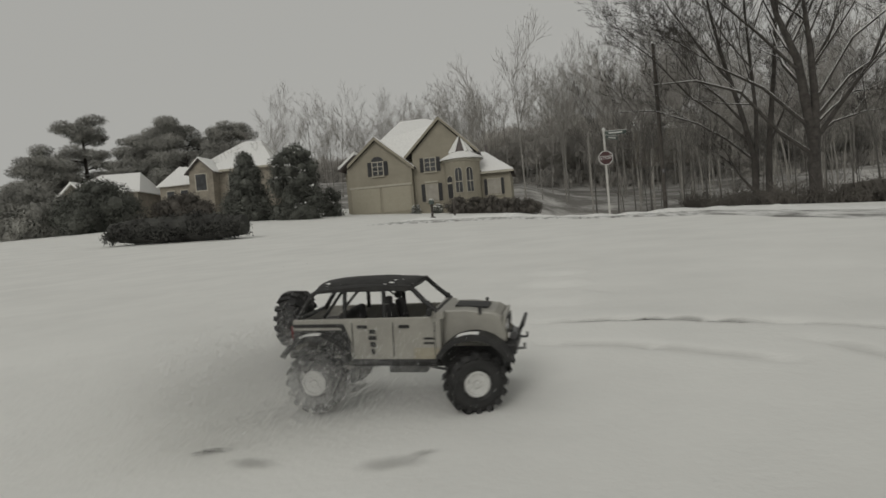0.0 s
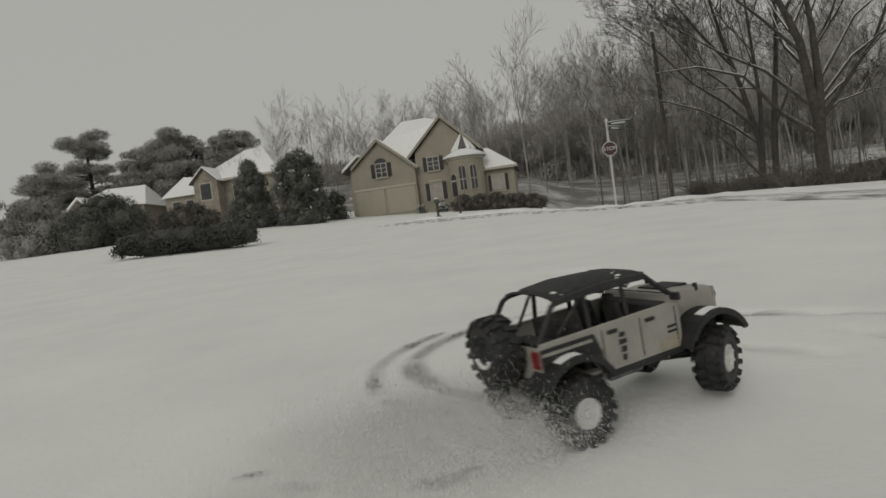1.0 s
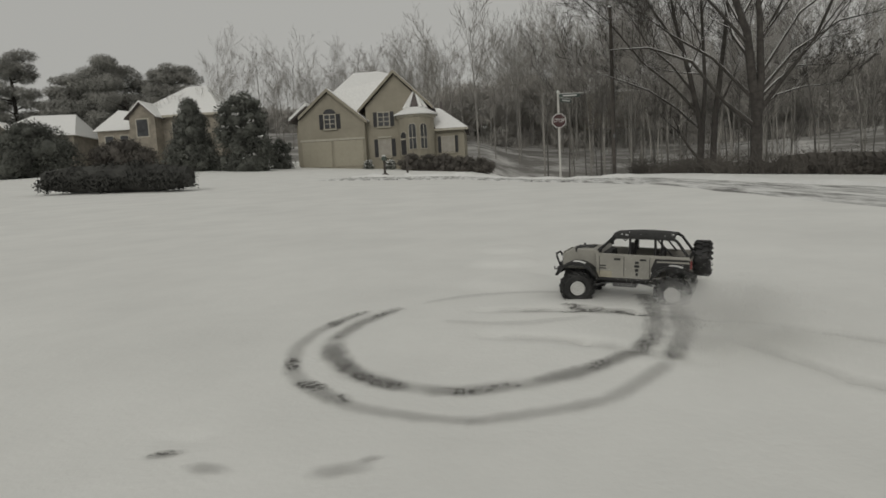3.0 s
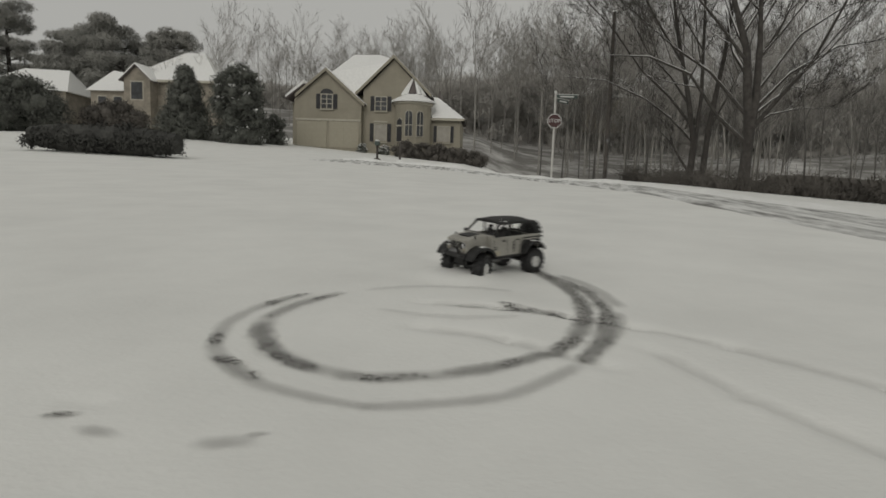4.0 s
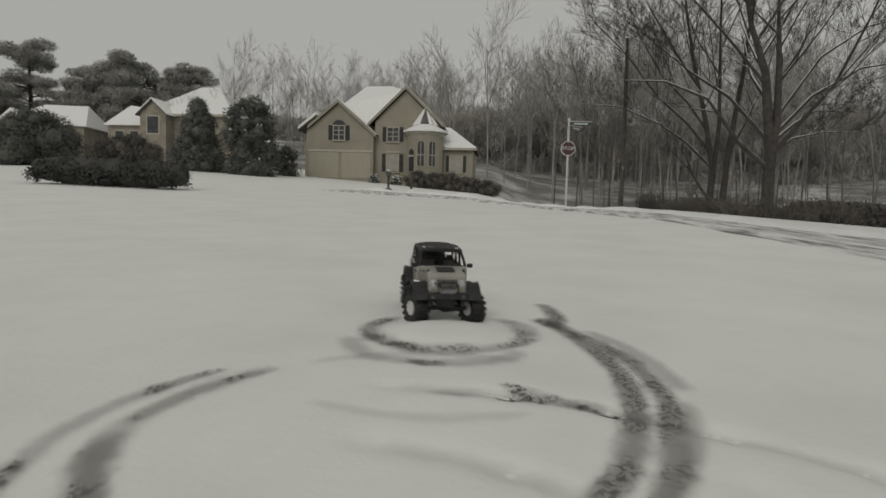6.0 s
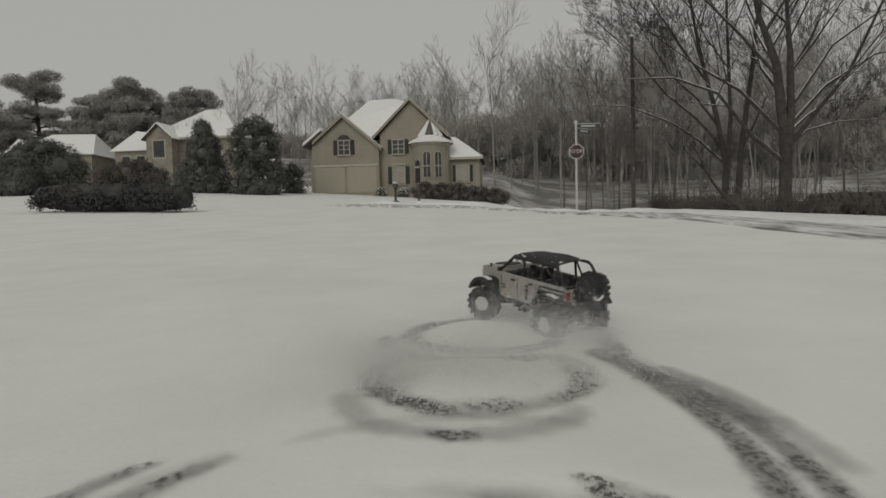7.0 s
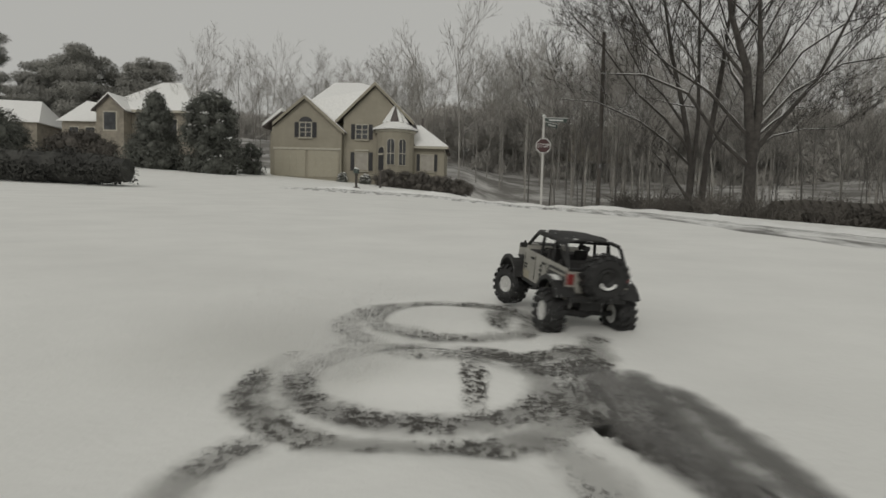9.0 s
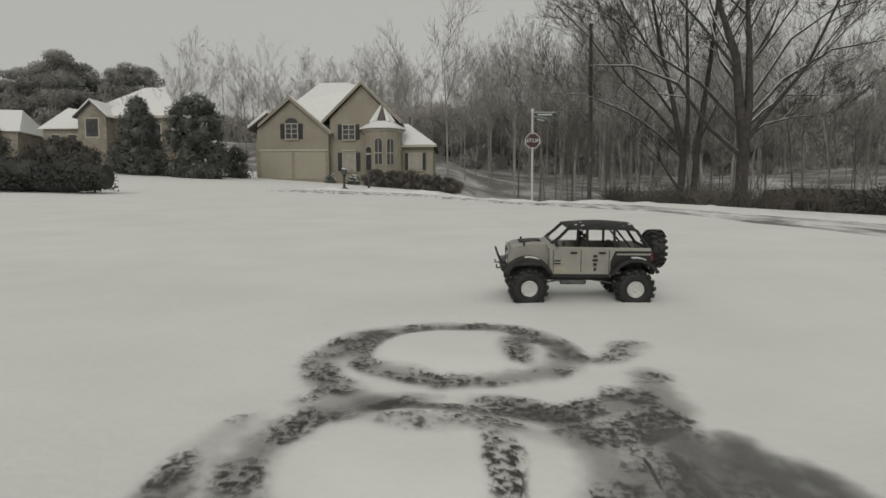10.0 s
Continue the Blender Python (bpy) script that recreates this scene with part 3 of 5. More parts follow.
def utility_pole():
    x, y = 5.42, 25.86
    p = thing("utility_pole", pose(x, y, land(x, y)), "dark weathered wooden utility pole with no wires", "pole")
    part("shaft", Shape().tube([(0, 0, -0.4), (0, 0, 3.5), (-0.03, 0, 6.95)], [0.085, 0.08, 0.07], 10), POLE, p)
    part("cap", Shape().tube([(-0.03, 0, 6.95), (-0.03, 0, 7.02)], [0.095, 0.05], 10), SNOW_CLEAN, p)
    part("ground_wire", Shape().tube([(0.1, -0.06, 0), (0.09, -0.06, 3.4), (0.06, -0.05, 6.6)], 0.008, 4), STEEL, p)
    part("tag", Shape().box(-0.04, 0.04, -0.118, -0.1, 1.6, 1.75), STEEL, p)


utility_pole()


def mailbox(x, y, h, box, label):
    m = thing("mailbox" if box else "garden_post", pose(x, y, land(x, y)), label, "mailbox" if box else "post")
    part("post", Shape().box(-0.05, 0.05, -0.05, 0.05, -0.2, h), POLE, m)
    part("base_snow", Shape().lathe([(0.01, 0.1), (0.14, 0.06), (0.24, -0.05)], 10, Matrix.Rotation(radians(90), 4, "X")), BRUSH if box else SNOW_CLEAN, m)
    if box:
        arch = [(-0.1, h), (0.1, h), (0.1, h + 0.12)] + [(0.1 * math.cos(a), h + 0.12 + 0.1 * math.sin(a)) for a in np.linspace(0.2, 2.9, 7)] + [(-0.1, h + 0.12)]
        part("box", Shape().prism(arch, -0.25, 0.25), SIGN_DARK, m)
        part("snow_cap", Shape().prism([(-0.08, h + 0.2), (0.08, h + 0.2), (0.05, h + 0.27), (-0.05, h + 0.27)], -0.24, 0.24), SNOW_CLEAN, m)
        part("arm", Shape().box(-0.04, 0.04, -0.22, 0.2, h - 0.12, h - 0.03), POLE, m)


mailbox(-5.19, 30.4, 0.72, True, "dark mailbox on a wooden post in the snow")
mailbox(-4.05, 30.6, 0.95, False, "thin dark wooden post standing in the snow")


# ---- leaves and branches ----
def leafy(rng, spots, leaf, per, squash=0.8, slim=0.5):
    """Small leaf quads thrown round a list of (centre, radius)."""
    v, f = [], []
    for c, r in spots:
        n = max(6, int(per * r * r))
        d = rng.normal(size=(n, 3))
        d /= np.linalg.norm(d, axis=1)[:, None]
        p = np.array(c) + d * (r * rng.uniform(0.55, 1.08, (n, 1))) * (1, 1, squash)
        a = rng.normal(size=(n, 3))
        a /= np.linalg.norm(a, axis=1)[:, None]
        b = np.cross(a, d)
        b /= np.linalg.norm(b, axis=1)[:, None] + 1e-6
        s = leaf * rng.uniform(0.5, 1.3, (n, 1))
        base = len(v)
        q = np.stack([p - a * s, p + b * s * slim, p + a * s, p - b * s * slim], 1).reshape(-1, 3)
        v.extend(map(tuple, q))
        f.extend((base + 4 * i, base + 4 * i + 1, base + 4 * i + 2, base + 4 * i + 3) for i in range(n))
    s = Shape()
    s.v, s.f = v, f
    return s


def branches(rng, trunk, r0, levels, spread=0.7, kids=(3, 5), shrink=0.62, thin=0.55, up=0.25, least=0.006, sides=(7, 5, 4, 3, 3, 3), wob=0.13, low=0.35):
    """A tapered trunk (list of points) with limbs that fork into twigs. Returns wood and the snow that lies on the limbs."""
    wood, snow = Shape(), Shape()
    todo = [([Vector(p) for p in trunk], r0, 0)]
    while todo:
        pts, r, lev = todo.pop()
        end = max(least, r * (0.42 if lev else 0.2))
        radii = [r + (end - r) * i / (len(pts) - 1) for i in range(len(pts))]
        wood.tube(pts, radii, sides[min(lev, 5)], cap=lev == 0)
        length = sum((b - a).length for a, b in zip(pts, pts[1:]))
        d = (pts[-1] - pts[0]).normalized()
        if lev <= 3 and abs(d.z) < 0.88 and r > 0.011:
            snow.tube([p + Vector((0, 0, q * 0.85)) for p, q in zip(pts, radii)], [q * 0.6 for q in radii], 4)
        if lev >= levels:
            continue
        n = rng.integers(kids[0], kids[1] + 1) + (3 if lev == 0 else 0)
        for i in range(n):
            k = (low + (1 - low) * (i + rng.uniform(0, 0.9)) / n) if lev else (0.38 + 0.62 * (i + 0.5) / n)
            k = min(k, 1.0) * (len(pts) - 1)
            j = min(int(k), len(pts) - 2)
            p = pts[j].lerp(pts[j + 1], k - j)
            a = rng.uniform(0, 6.283)
            side = Vector((math.cos(a), math.sin(a), rng.uniform(-0.1, 0.6)))
            side = (side - d * side.dot(d)).normalized()
            w = (d * (1 - spread * rng.uniform(0.6, 1.1)) + side * spread + Vector((0, 0, up * rng.uniform(0, 1)))).normalized()
            ln = length * shrink * rng.uniform(0.65, 1.1) * (1.0 if lev else 0.85)
            q, poly = p.copy(), [p.copy()]
            for s in range(3 if lev < 3 else 2):
                w = (w + Vector(rng.normal(0, wob, 3)) + Vector((0, 0, 0.05))).normalized()
                q = q + w * (ln / (3 if lev < 3 else 2))
                poly.append(q.copy())
            todo.append((poly, max(least, (radii[j] * thin) * rng.uniform(0.7, 1.0)), lev + 1))
    return wood, snow


def bare_tree(x, y, trunks, levels, seed, label, **kw):
    rng = np.random.default_rng(seed)
    t = thing("tree", pose(x, y, land(x, y) - 0.05), label, "tree")
    for pts, r in trunks:
        wood, snow = branches(rng, pts, r, levels, **kw)
        part("trunk", wood, BARK, t, raw=True, smooth=True)
        part("limb_snow", snow, SNOW_CLEAN, t, "thin lines of snow on the limbs", raw=True)
    part("root_flare", Shape().tube([(0, 0, -0.2), (0, 0, 0.1), (0, 0, 0.55)], [trunks[0][1] * 1.7, trunks[0][1] * 1.35, trunks[0][1] * 1.0], 9), BARK, t)
    return t


bare_tree(9.6, 22.0, [([(0, 0, -0.1), (0.02, 0, 2.1), (-0.3, 0.05, 5.0), (-0.87, 0.1, 6.7), (-1.5, 0, 10.0)], 0.225), ([(0.04, 0, 1.9), (0.14, -0.05, 3.4), (0.12, 0, 5.3), (0.0, 0, 6.9), (-0.1, 0.2, 10.5)], 0.165),
          ([(0.08, 0, 2.2), (0.75, -0.2, 3.2), (1.7, -0.5, 4.5), (2.6, -0.7, 6.7), (3.3, -0.8, 8.8)], 0.09), ([(0.1, 0, 2.3), (0.6, -0.2, 2.75), (1.4, -0.5, 2.95), (2.6, -0.8, 2.95)], 0.042),
          ([(0.1, 0, 2.7), (0.8, 0.2, 3.3), (1.6, 0.4, 3.8), (3.4, 0.6, 3.8)], 0.05), ([(0.1, 0, 2.9), (1.2, -0.1, 4.2), (2.6, -0.3, 5.1), (4.5, -0.6, 5.4)], 0.06),
          ([(-0.05, 0, 1.75), (-1.2, -0.3, 2.6), (-2.4, -0.6, 4.0), (-3.9, -0.9, 4.5), (-5.3, -1.0, 4.5)], 0.078), ([(-0.1, 0, 2.7), (-1.4, 0.2, 4.2), (-2.7, 0.4, 5.1), (-4.6, 0.6, 6.7)], 0.07),
          ([(-0.3, 0, 4.6), (-1.5, -0.2, 5.9), (-2.9, -0.5, 7.2), (-4.2, -0.8, 8.2)], 0.06), ([(0.1, 0, 4.6), (0.9, 0.2, 5.9), (1.6, 0.3, 7.6), (2.0, 0.4, 9.5)], 0.06), ([(0.2, 0, 3.6), (1.6, 0.3, 5.6), (3.2, 0.6, 6.7), (4.9, 0.8, 7.2)], 0.055)],
          4, 3, "large bare deciduous tree with snow-lined limbs beside the road", spread=0.5, kids=(4, 5), shrink=0.52, thin=0.42, up=0.14, least=0.0052, wob=0.08, low=0.2)
bare_tree(8.4, 24.2, [([(0, 0, -0.1), (0.05, 0, 1.8), (-0.35, 0, 3.8), (-0.8, 0.1, 5.7), (-1.15, 0.1, 7.5), (-1.5, 0, 10.0)], 0.135), ([(0.5, 0.1, -0.1), (0.63, 0.1, 2.3), (1.0, 0.1, 5.2), (1.15, 0, 7.3), (1.2, 0, 10.5)], 0.135),
          ([(0.06, 0, 0.8), (0.25, 0.1, 3.5), (0.1, 0.1, 7.2), (0.0, 0, 10.5)], 0.1), ([(0, 0, 0.55), (-0.45, -0.1, 1.1), (-0.85, -0.2, 1.7), (-1.6, -0.2, 2.4)], 0.06),
          ([(-0.05, 0, 2.4), (-1.1, -0.2, 3.5), (-2.2, -0.3, 4.4), (-3.5, -0.4, 6.0), (-4.8, -0.5, 7.2)], 0.06), ([(-0.3, 0, 3.3), (-1.0, 0.1, 4.3), (-1.9, 0.2, 5.2), (-3.1, 0.2, 7.2)], 0.055),
          ([(0, 0, 1.8), (-0.9, 0.1, 2.7), (-1.9, 0.1, 3.4), (-3.5, 0.2, 4.1), (-5.1, 0.2, 4.2)], 0.05), ([(-0.6, 0, 4.8), (-1.5, -0.1, 6.0), (-2.6, -0.3, 7.6), (-3.6, -0.4, 9.4)], 0.055),
          ([(0.6, 0.1, 2.2), (1.2, 0.2, 3.4), (1.9, 0.4, 4.9), (2.4, 0.5, 7.0)], 0.05)],
          4, 8, "bare multi-stemmed tree with fine twigs by the road", spread=0.5, kids=(4, 5), shrink=0.52, thin=0.42, up=0.14, least=0.0052, wob=0.08, low=0.2)


def evergreen(name, x, y, h, w, shape, seed, label, leaf=0.16, per=60, snow=0.0, material=None, trunk=True):
    """A dense evergreen: overlapping clumps in a cone or egg outline, ragged at the edge."""
    rng = np.random.default_rng(seed)
    t = thing(name, pose(x, y, land(x, y) - 0.1), label, "tree" if h > 3 else "shrub")
    spots = []
    for _ in range(int(70 + 20 * h)):
        k = rng.uniform(0.03, 1)
        rad = {"cone": (1 - k) ** 0.75 + 0.06, "egg": math.sqrt(max(0, 1 - (2 * k - 0.85) ** 2 / 1.33)) + 0.02}[shape] * w / 2
        a, q = rng.uniform(0, 6.283), math.sqrt(rng.uniform(0.1, 1))
        r = (0.13 + 0.1 * rng.uniform()) * w * (0.6 + 0.4 * (1 - k))
        spots.append(((rad * q * math.cos(a) * 0.85, rad * q * math.sin(a) * 0.85, k * h * 0.97), r))
    part("crown", leafy(rng, spots, leaf * 0.8, per * 4, 0.9, 0.3), material or HOLLY, t, raw=True)
    inner = [(c, r * 0.55) for c, r in spots]
    core = Shape()
    for c, r in inner[::2]:
        core.lathe([(0.01, -r), (r * 0.75, -r * 0.6), (r, 0), (r * 0.75, r * 0.6), (0.01, r)], 6, Matrix.Translation(c) @ Matrix.Rotation(radians(90), 4, "X"))
    part("inner_foliage", core, material or HOLLY, t, raw=True)
    if snow:
        caps = [((c[0], c[1] - 0.02, c[2] + r * 0.75), r * 0.5) for c, r in spots if rng.uniform() < snow]
        part("snow_dusting", leafy(rng, caps, leaf * 0.9, per * 0.7, 0.35), SNOW_CLEAN, t, raw=True)
    if trunk:
        part("trunk", Shape().tube([(0, 0, -0.2), (0, 0, h * 0.5)], [0.16, 0.1], 7), BARK, t)
    return t


evergreen("evergreen_tree", -19.0, 38, 4.6, 3.8, "cone", 11, "dark conical evergreen in the garden", leaf=0.12, per=150)
evergreen("evergreen_tree", -15.5, 38, 5.0, 3.7, "egg", 12, "dark round evergreen dusted with snow", leaf=0.13, per=140, snow=0.22)
evergreen("evergreen_shrub", -28.6, 36, 3.3, 5.4, "egg", 13, "broad dark evergreen shrub before the far brick house", leaf=0.12, per=130)
evergreen("evergreen_shrub", -24.6, 39.5, 2.0, 4.4, "egg", 15, "low brown shrub at the foot of the brick house", leaf=0.12, per=120, material=BRUSH, trunk=False)
evergreen("evergreen_tree", -33.6, 36, 3.6, 5.0, "egg", 16, "grey-green evergreen at the end of the lawn", leaf=0.13, per=120, material=PINE)
evergreen("evergreen_shrub", -14.6, 42.2, 2.2, 2.0, "egg", 14, "dark shrub at the corner of the cream house", leaf=0.1, per=130)
for i, (bx, by, bh, bw) in enumerate(((-8.6, 43.9, 0.75, 0.9), (-7.0, 43.9, 0.75, 1.0))):
    evergreen("clipped_shrub", bx, by, bh, bw, "egg", 20 + i, "small clipped shrub with a cap of snow", leaf=0.06, per=300, snow=0.9, trunk=False)
for i, (bx, by, bh, bw) in enumerate(((-5.2, 42.0, 1.2, 2.0), (-4.0, 41.4, 1.15, 2.0), (-2.7, 40.8, 1.2, 2.2), (-1.5, 40.0, 1.1, 2.2), (-0.4, 39.4, 1.0, 2.0))):
    evergreen("foundation_shrub", bx, by, bh, bw, "egg", 30 + i, "bare-looking dark shrub in front of the turret", leaf=0.07, per=200, material=BRUSH, trunk=False)


def clipped_hedge(x0, y0, x1, y1, h, w, seed, label, snowtop, material):
    rng = np.random.default_rng(seed)
    t = thing("hedge", pose((x0 + x1) / 2, (y0 + y1) / 2, 0), label, "hedge")
    cx, cy = (x0 + x1) / 2, (y0 + y1) / 2
    n = int(math.hypot(x1 - x0, y1 - y0) / 0.28)
    spots, core = [], Shape()
    for i in range(n + 1):
        x, y = x0 + (x1 - x0) * i / n - cx, y0 + (y1 - y0) * i / n - cy
        g = land(x + cx, y + cy)
        e = 0.75 + 0.25 * min(1, min(i, n - i) / 3)
        bulge = 1 + 0.08 * noise.noise((i * 0.35, seed, 0))
        for _ in range(13):
            q = rng.uniform(0, math.pi)
            spots.append(((x + rng.normal(0, 0.1), y + 0.42 * w * math.cos(q), g + (0.2 + 0.62 * math.sin(q) * rng.uniform(0.3, 1)) * h * e * bulge), 0.2 + 0.08 * rng.uniform()))
        core.lathe([(0.01, -0.2), (w * 0.36 * e, -0.19), (w * 0.36 * e, 0.19), (0.01, 0.2)], 10, Matrix.Translation((x, y, g + h * 0.42)) @ Matrix.Diagonal((1, 1, h * 0.42 / (w * 0.36), 1)) @ Matrix.Rotation(radians(-90), 4, "Z"))
    part("foliage", leafy(rng, spots, 0.055, 900, 0.9, 0.4), material, t, raw=True)
    part("core", core, material, t, raw=True)
    if snowtop:
        caps = [((c[0], c[1], c[2] + 0.17), 0.2) for c, r in spots if c[2] - land(c[0] + cx, c[1] + cy) > h * 0.66 and rng.uniform() < snowtop]
        part("snow_top", leafy(rng, caps, 0.07, 330, 0.35), SNOW_CLEAN, t, "patchy snow on the hedge top", raw=True)


clipped_hedge(-13.4, 17.4, -8.95, 16.9, 1.0, 1.2, 41, "long dark clipped hedge on the snowy lawn", 0.12, HEDGE)
clipped_hedge(11.2, 23.2, 16.5, 19.0, 0.95, 0.9, 42, "dark leafless hedge across the road", 0, BRUSH)


def pine(x, y, h, w, seed, label):
    rng = np.random.default_rng(seed)
    t = thing("pine_tree", pose(x, y, land(x, y) - 0.2), label, "tree")
    part("trunk", Shape().tube([(0, 0, 0), (0.2, 0, h * 0.5), (0, 0, h * 0.95)], [0.4, 0.3, 0.1], 7), BARK, t)
    spots, limbs = [], Shape()
    for _ in range(44):
        k = rng.uniform(0.28, 1)
        rad = w / 2 * (1.1 - 0.6 * (k - 0.3) / 0.7) * rng.uniform(0.35, 1.0)
        a = rng.uniform(0, 6.283)
        c = (rad * math.cos(a), rad * math.sin(a), k * h * 0.96)
        spots.append((c, w * (0.1 + 0.08 * rng.uniform())))
        limbs.tube([(0, 0, c[2] - 0.6), (c[0] * 0.5, c[1] * 0.5, c[2] - 0.3), c], [0.12, 0.08, 0.04], 4)
    part("limb", limbs, BARK, t, raw=True)
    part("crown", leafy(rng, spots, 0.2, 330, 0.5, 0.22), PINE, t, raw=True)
    return t


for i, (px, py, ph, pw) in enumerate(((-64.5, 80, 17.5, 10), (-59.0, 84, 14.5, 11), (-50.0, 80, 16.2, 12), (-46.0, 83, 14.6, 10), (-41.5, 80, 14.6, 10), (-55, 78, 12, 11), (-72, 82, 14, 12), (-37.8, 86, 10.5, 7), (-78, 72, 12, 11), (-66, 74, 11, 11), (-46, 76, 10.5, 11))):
    pine(px, py, ph, pw, 60 + i, "tall pine behind the houses, its needles paled for winter haze")


# ---- the wood behind the house ----
def hill(x, y):
    return 6.8 * smooth((y - 62) / 27) * (0.75 + 0.35 * noise.noise((x * 0.04, y * 0.04, 3)))


def wood_mesh(seed, h, levels):
    rng = np.random.default_rng(seed)
    lean = rng.normal(0, 0.03 * h, 2)
    return branches(rng, [(0, 0, -1), (lean[0] * 0.3, lean[1] * 0.3, h * 0.4), (lean[0] * 0.6, lean[1], h * 0.72), (lean[0], lean[1], h)], 0.0062 * h + 0.025, levels, spread=0.5, kids=(6, 8), shrink=0.45, thin=0.5, up=0.3, least=0.013, sides=(5, 3, 3, 3, 3, 3), wob=0.08, low=0.2)[0]


KINDS = [wood_mesh(100 + i, 17, 3) for i in range(5)]
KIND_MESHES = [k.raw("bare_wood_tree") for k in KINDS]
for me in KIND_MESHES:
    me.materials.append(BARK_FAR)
SAPLING_MESHES = [me.copy() for me in KIND_MESHES]
for me in SAPLING_MESHES:
    me.materials.clear()
    me.materials.append(BARK_MID)
rng = np.random.default_rng(5)
for i in range(215):
    x, y = rng.uniform(-32, 62), rng.uniform(56, 112)
    want = 7.5 + 6.5 * smooth((x + 25) / 45) + rng.normal(0, 1.6)
    if -17 < x < -1 and y < 62:
        continue
    t = thing("woodland_tree", pose(x, y, land(x, y) + hill(x, y) - 0.3, 0, 0, rng.uniform(0, 360)), "slender bare woodland tree, bark paled for winter haze", "tree", group="wood behind the house")
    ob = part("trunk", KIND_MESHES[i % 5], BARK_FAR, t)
    k = want / 17
    ob.matrix_basis = Matrix.Diagonal((k, k, k, 1))
for i in range(46):
    x, y = rng.uniform(3, 34), rng.uniform(31, 56)
    if math.hypot(x - 9, y - 23) < 5:
        continue
    k = rng.uniform(0.2, 0.48)
    t = thing("sapling", pose(x, y, land(x, y) - 0.1, 0, 0, rng.uniform(0, 360)), "thin bare sapling at the edge of the wood", "tree", group="saplings by the road")
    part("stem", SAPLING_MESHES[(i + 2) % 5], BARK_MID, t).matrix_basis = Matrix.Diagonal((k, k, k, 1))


def undergrowth():
    rng = np.random.default_rng(77)
    s = Shape()
    xs, ys = np.linspace(-48, 90, 93), np.linspace(62, 118, 40)
    s.v = [(x, y, land(x, y) - 0.12 + hill(x, y) + 0.15 * noise.noise((x * 0.5, y * 0.5, 0))) for x in xs for y in ys]
    s.f = [(i * 40 + j, (i + 1) * 40 + j, (i + 1) * 40 + j + 1, i * 40 + j + 1) for i in range(92) for j in range(39)]
    tagged(part("wooded_slope", s, SLOPE, raw=True, smooth=True), "snow-streaked slope under the wood", "slope", kind="structure")
    spots = []
    for _ in range(1900):
        x, y = rng.uniform(-38, 74), rng.uniform(91, 110)
        r = rng.uniform(1.2, 2.2)
        top = 3.0 + 6.2 * smooth((x + 22) / 28) + 1.4 * noise.noise((x * 0.12, 5, 0))
        spots.append(((x, y, land(x, y) + hill(x, y) + rng.uniform(-0.15, 1.0) * top), r))
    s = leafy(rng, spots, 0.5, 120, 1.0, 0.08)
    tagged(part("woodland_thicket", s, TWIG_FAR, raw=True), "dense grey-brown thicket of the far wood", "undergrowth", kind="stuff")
    s = Shape()
    for _ in range(1900):
        x = rng.uniform(7.0, 20)
        y = rng.uniform(20.5, 31) if x > 7.8 else rng.uniform(26, 31)
        thick = noise.noise((x * 0.9, y * 0.9, 7)) + 0.35 * math.exp(-((x - 9) / 1.6) ** 2)
        if thick < -0.05:
            continue
        z, tall = land(x, y), clamp(0.35 + thick, 0.3, 1)
        for _ in range(3):
            s.tube([(x, y, z), (x + rng.normal(0, 0.15), y + rng.normal(0, 0.15), z + 0.35 * tall), (x + rng.normal(0, 0.4), y + rng.normal(0, 0.3), z + rng.uniform(0.35, 1.15) * tall)], [0.014, 0.01, 0.005], 3, cap=False)
    tagged(part("roadside_brush", s, BRUSH, raw=True), "tangle of bare brown brush along the road", "brush", kind="stuff")


undergrowth()


# ---- the model car ----
def tyre_shape(r, w):
    """A balloon tyre with staggered tread blocks that wrap over its shoulders."""
    s = Shape()
    h = w / 2
    s.lathe([(r * 0.41, -h * 0.78), (r * 0.52, -h * 0.98), (r * 0.7, -h), (r * 0.84, -h * 0.9), (r * 0.915, -h * 0.62), (r * 0.93, 0), (r * 0.915, h * 0.62), (r * 0.84, h * 0.9), (r * 0.7, h), (r * 0.52, h * 0.98), (r * 0.41, h * 0.78), (r * 0.41, -h * 0.78)], 28)
    for k in range(16):
        for side in (-1, 1):
            a = 2 * math.pi * (k + (0.5 if side > 0 else 0)) / 16
            m = Matrix.Rotation(-a, 4, "Y") @ Matrix.Translation((r * 0.93, side * h * 0.42, 0)) @ Matrix.Rotation(0.3 * side, 4, "X")
            s.box(-0.005, r * 0.07, -h * 0.42, h * 0.42, -r * 0.075, r * 0.075, m)
            m = Matrix.Rotation(-a, 4, "Y") @ Matrix.Translation((r * 0.875, side * h * 0.86, 0)) @ Matrix.Rotation(-0.75 * side, 4, "Z")
            s.box(-0.006, r * 0.06, -h * 0.2, h * 0.2, -r * 0.08, r * 0.08, m)
    return s


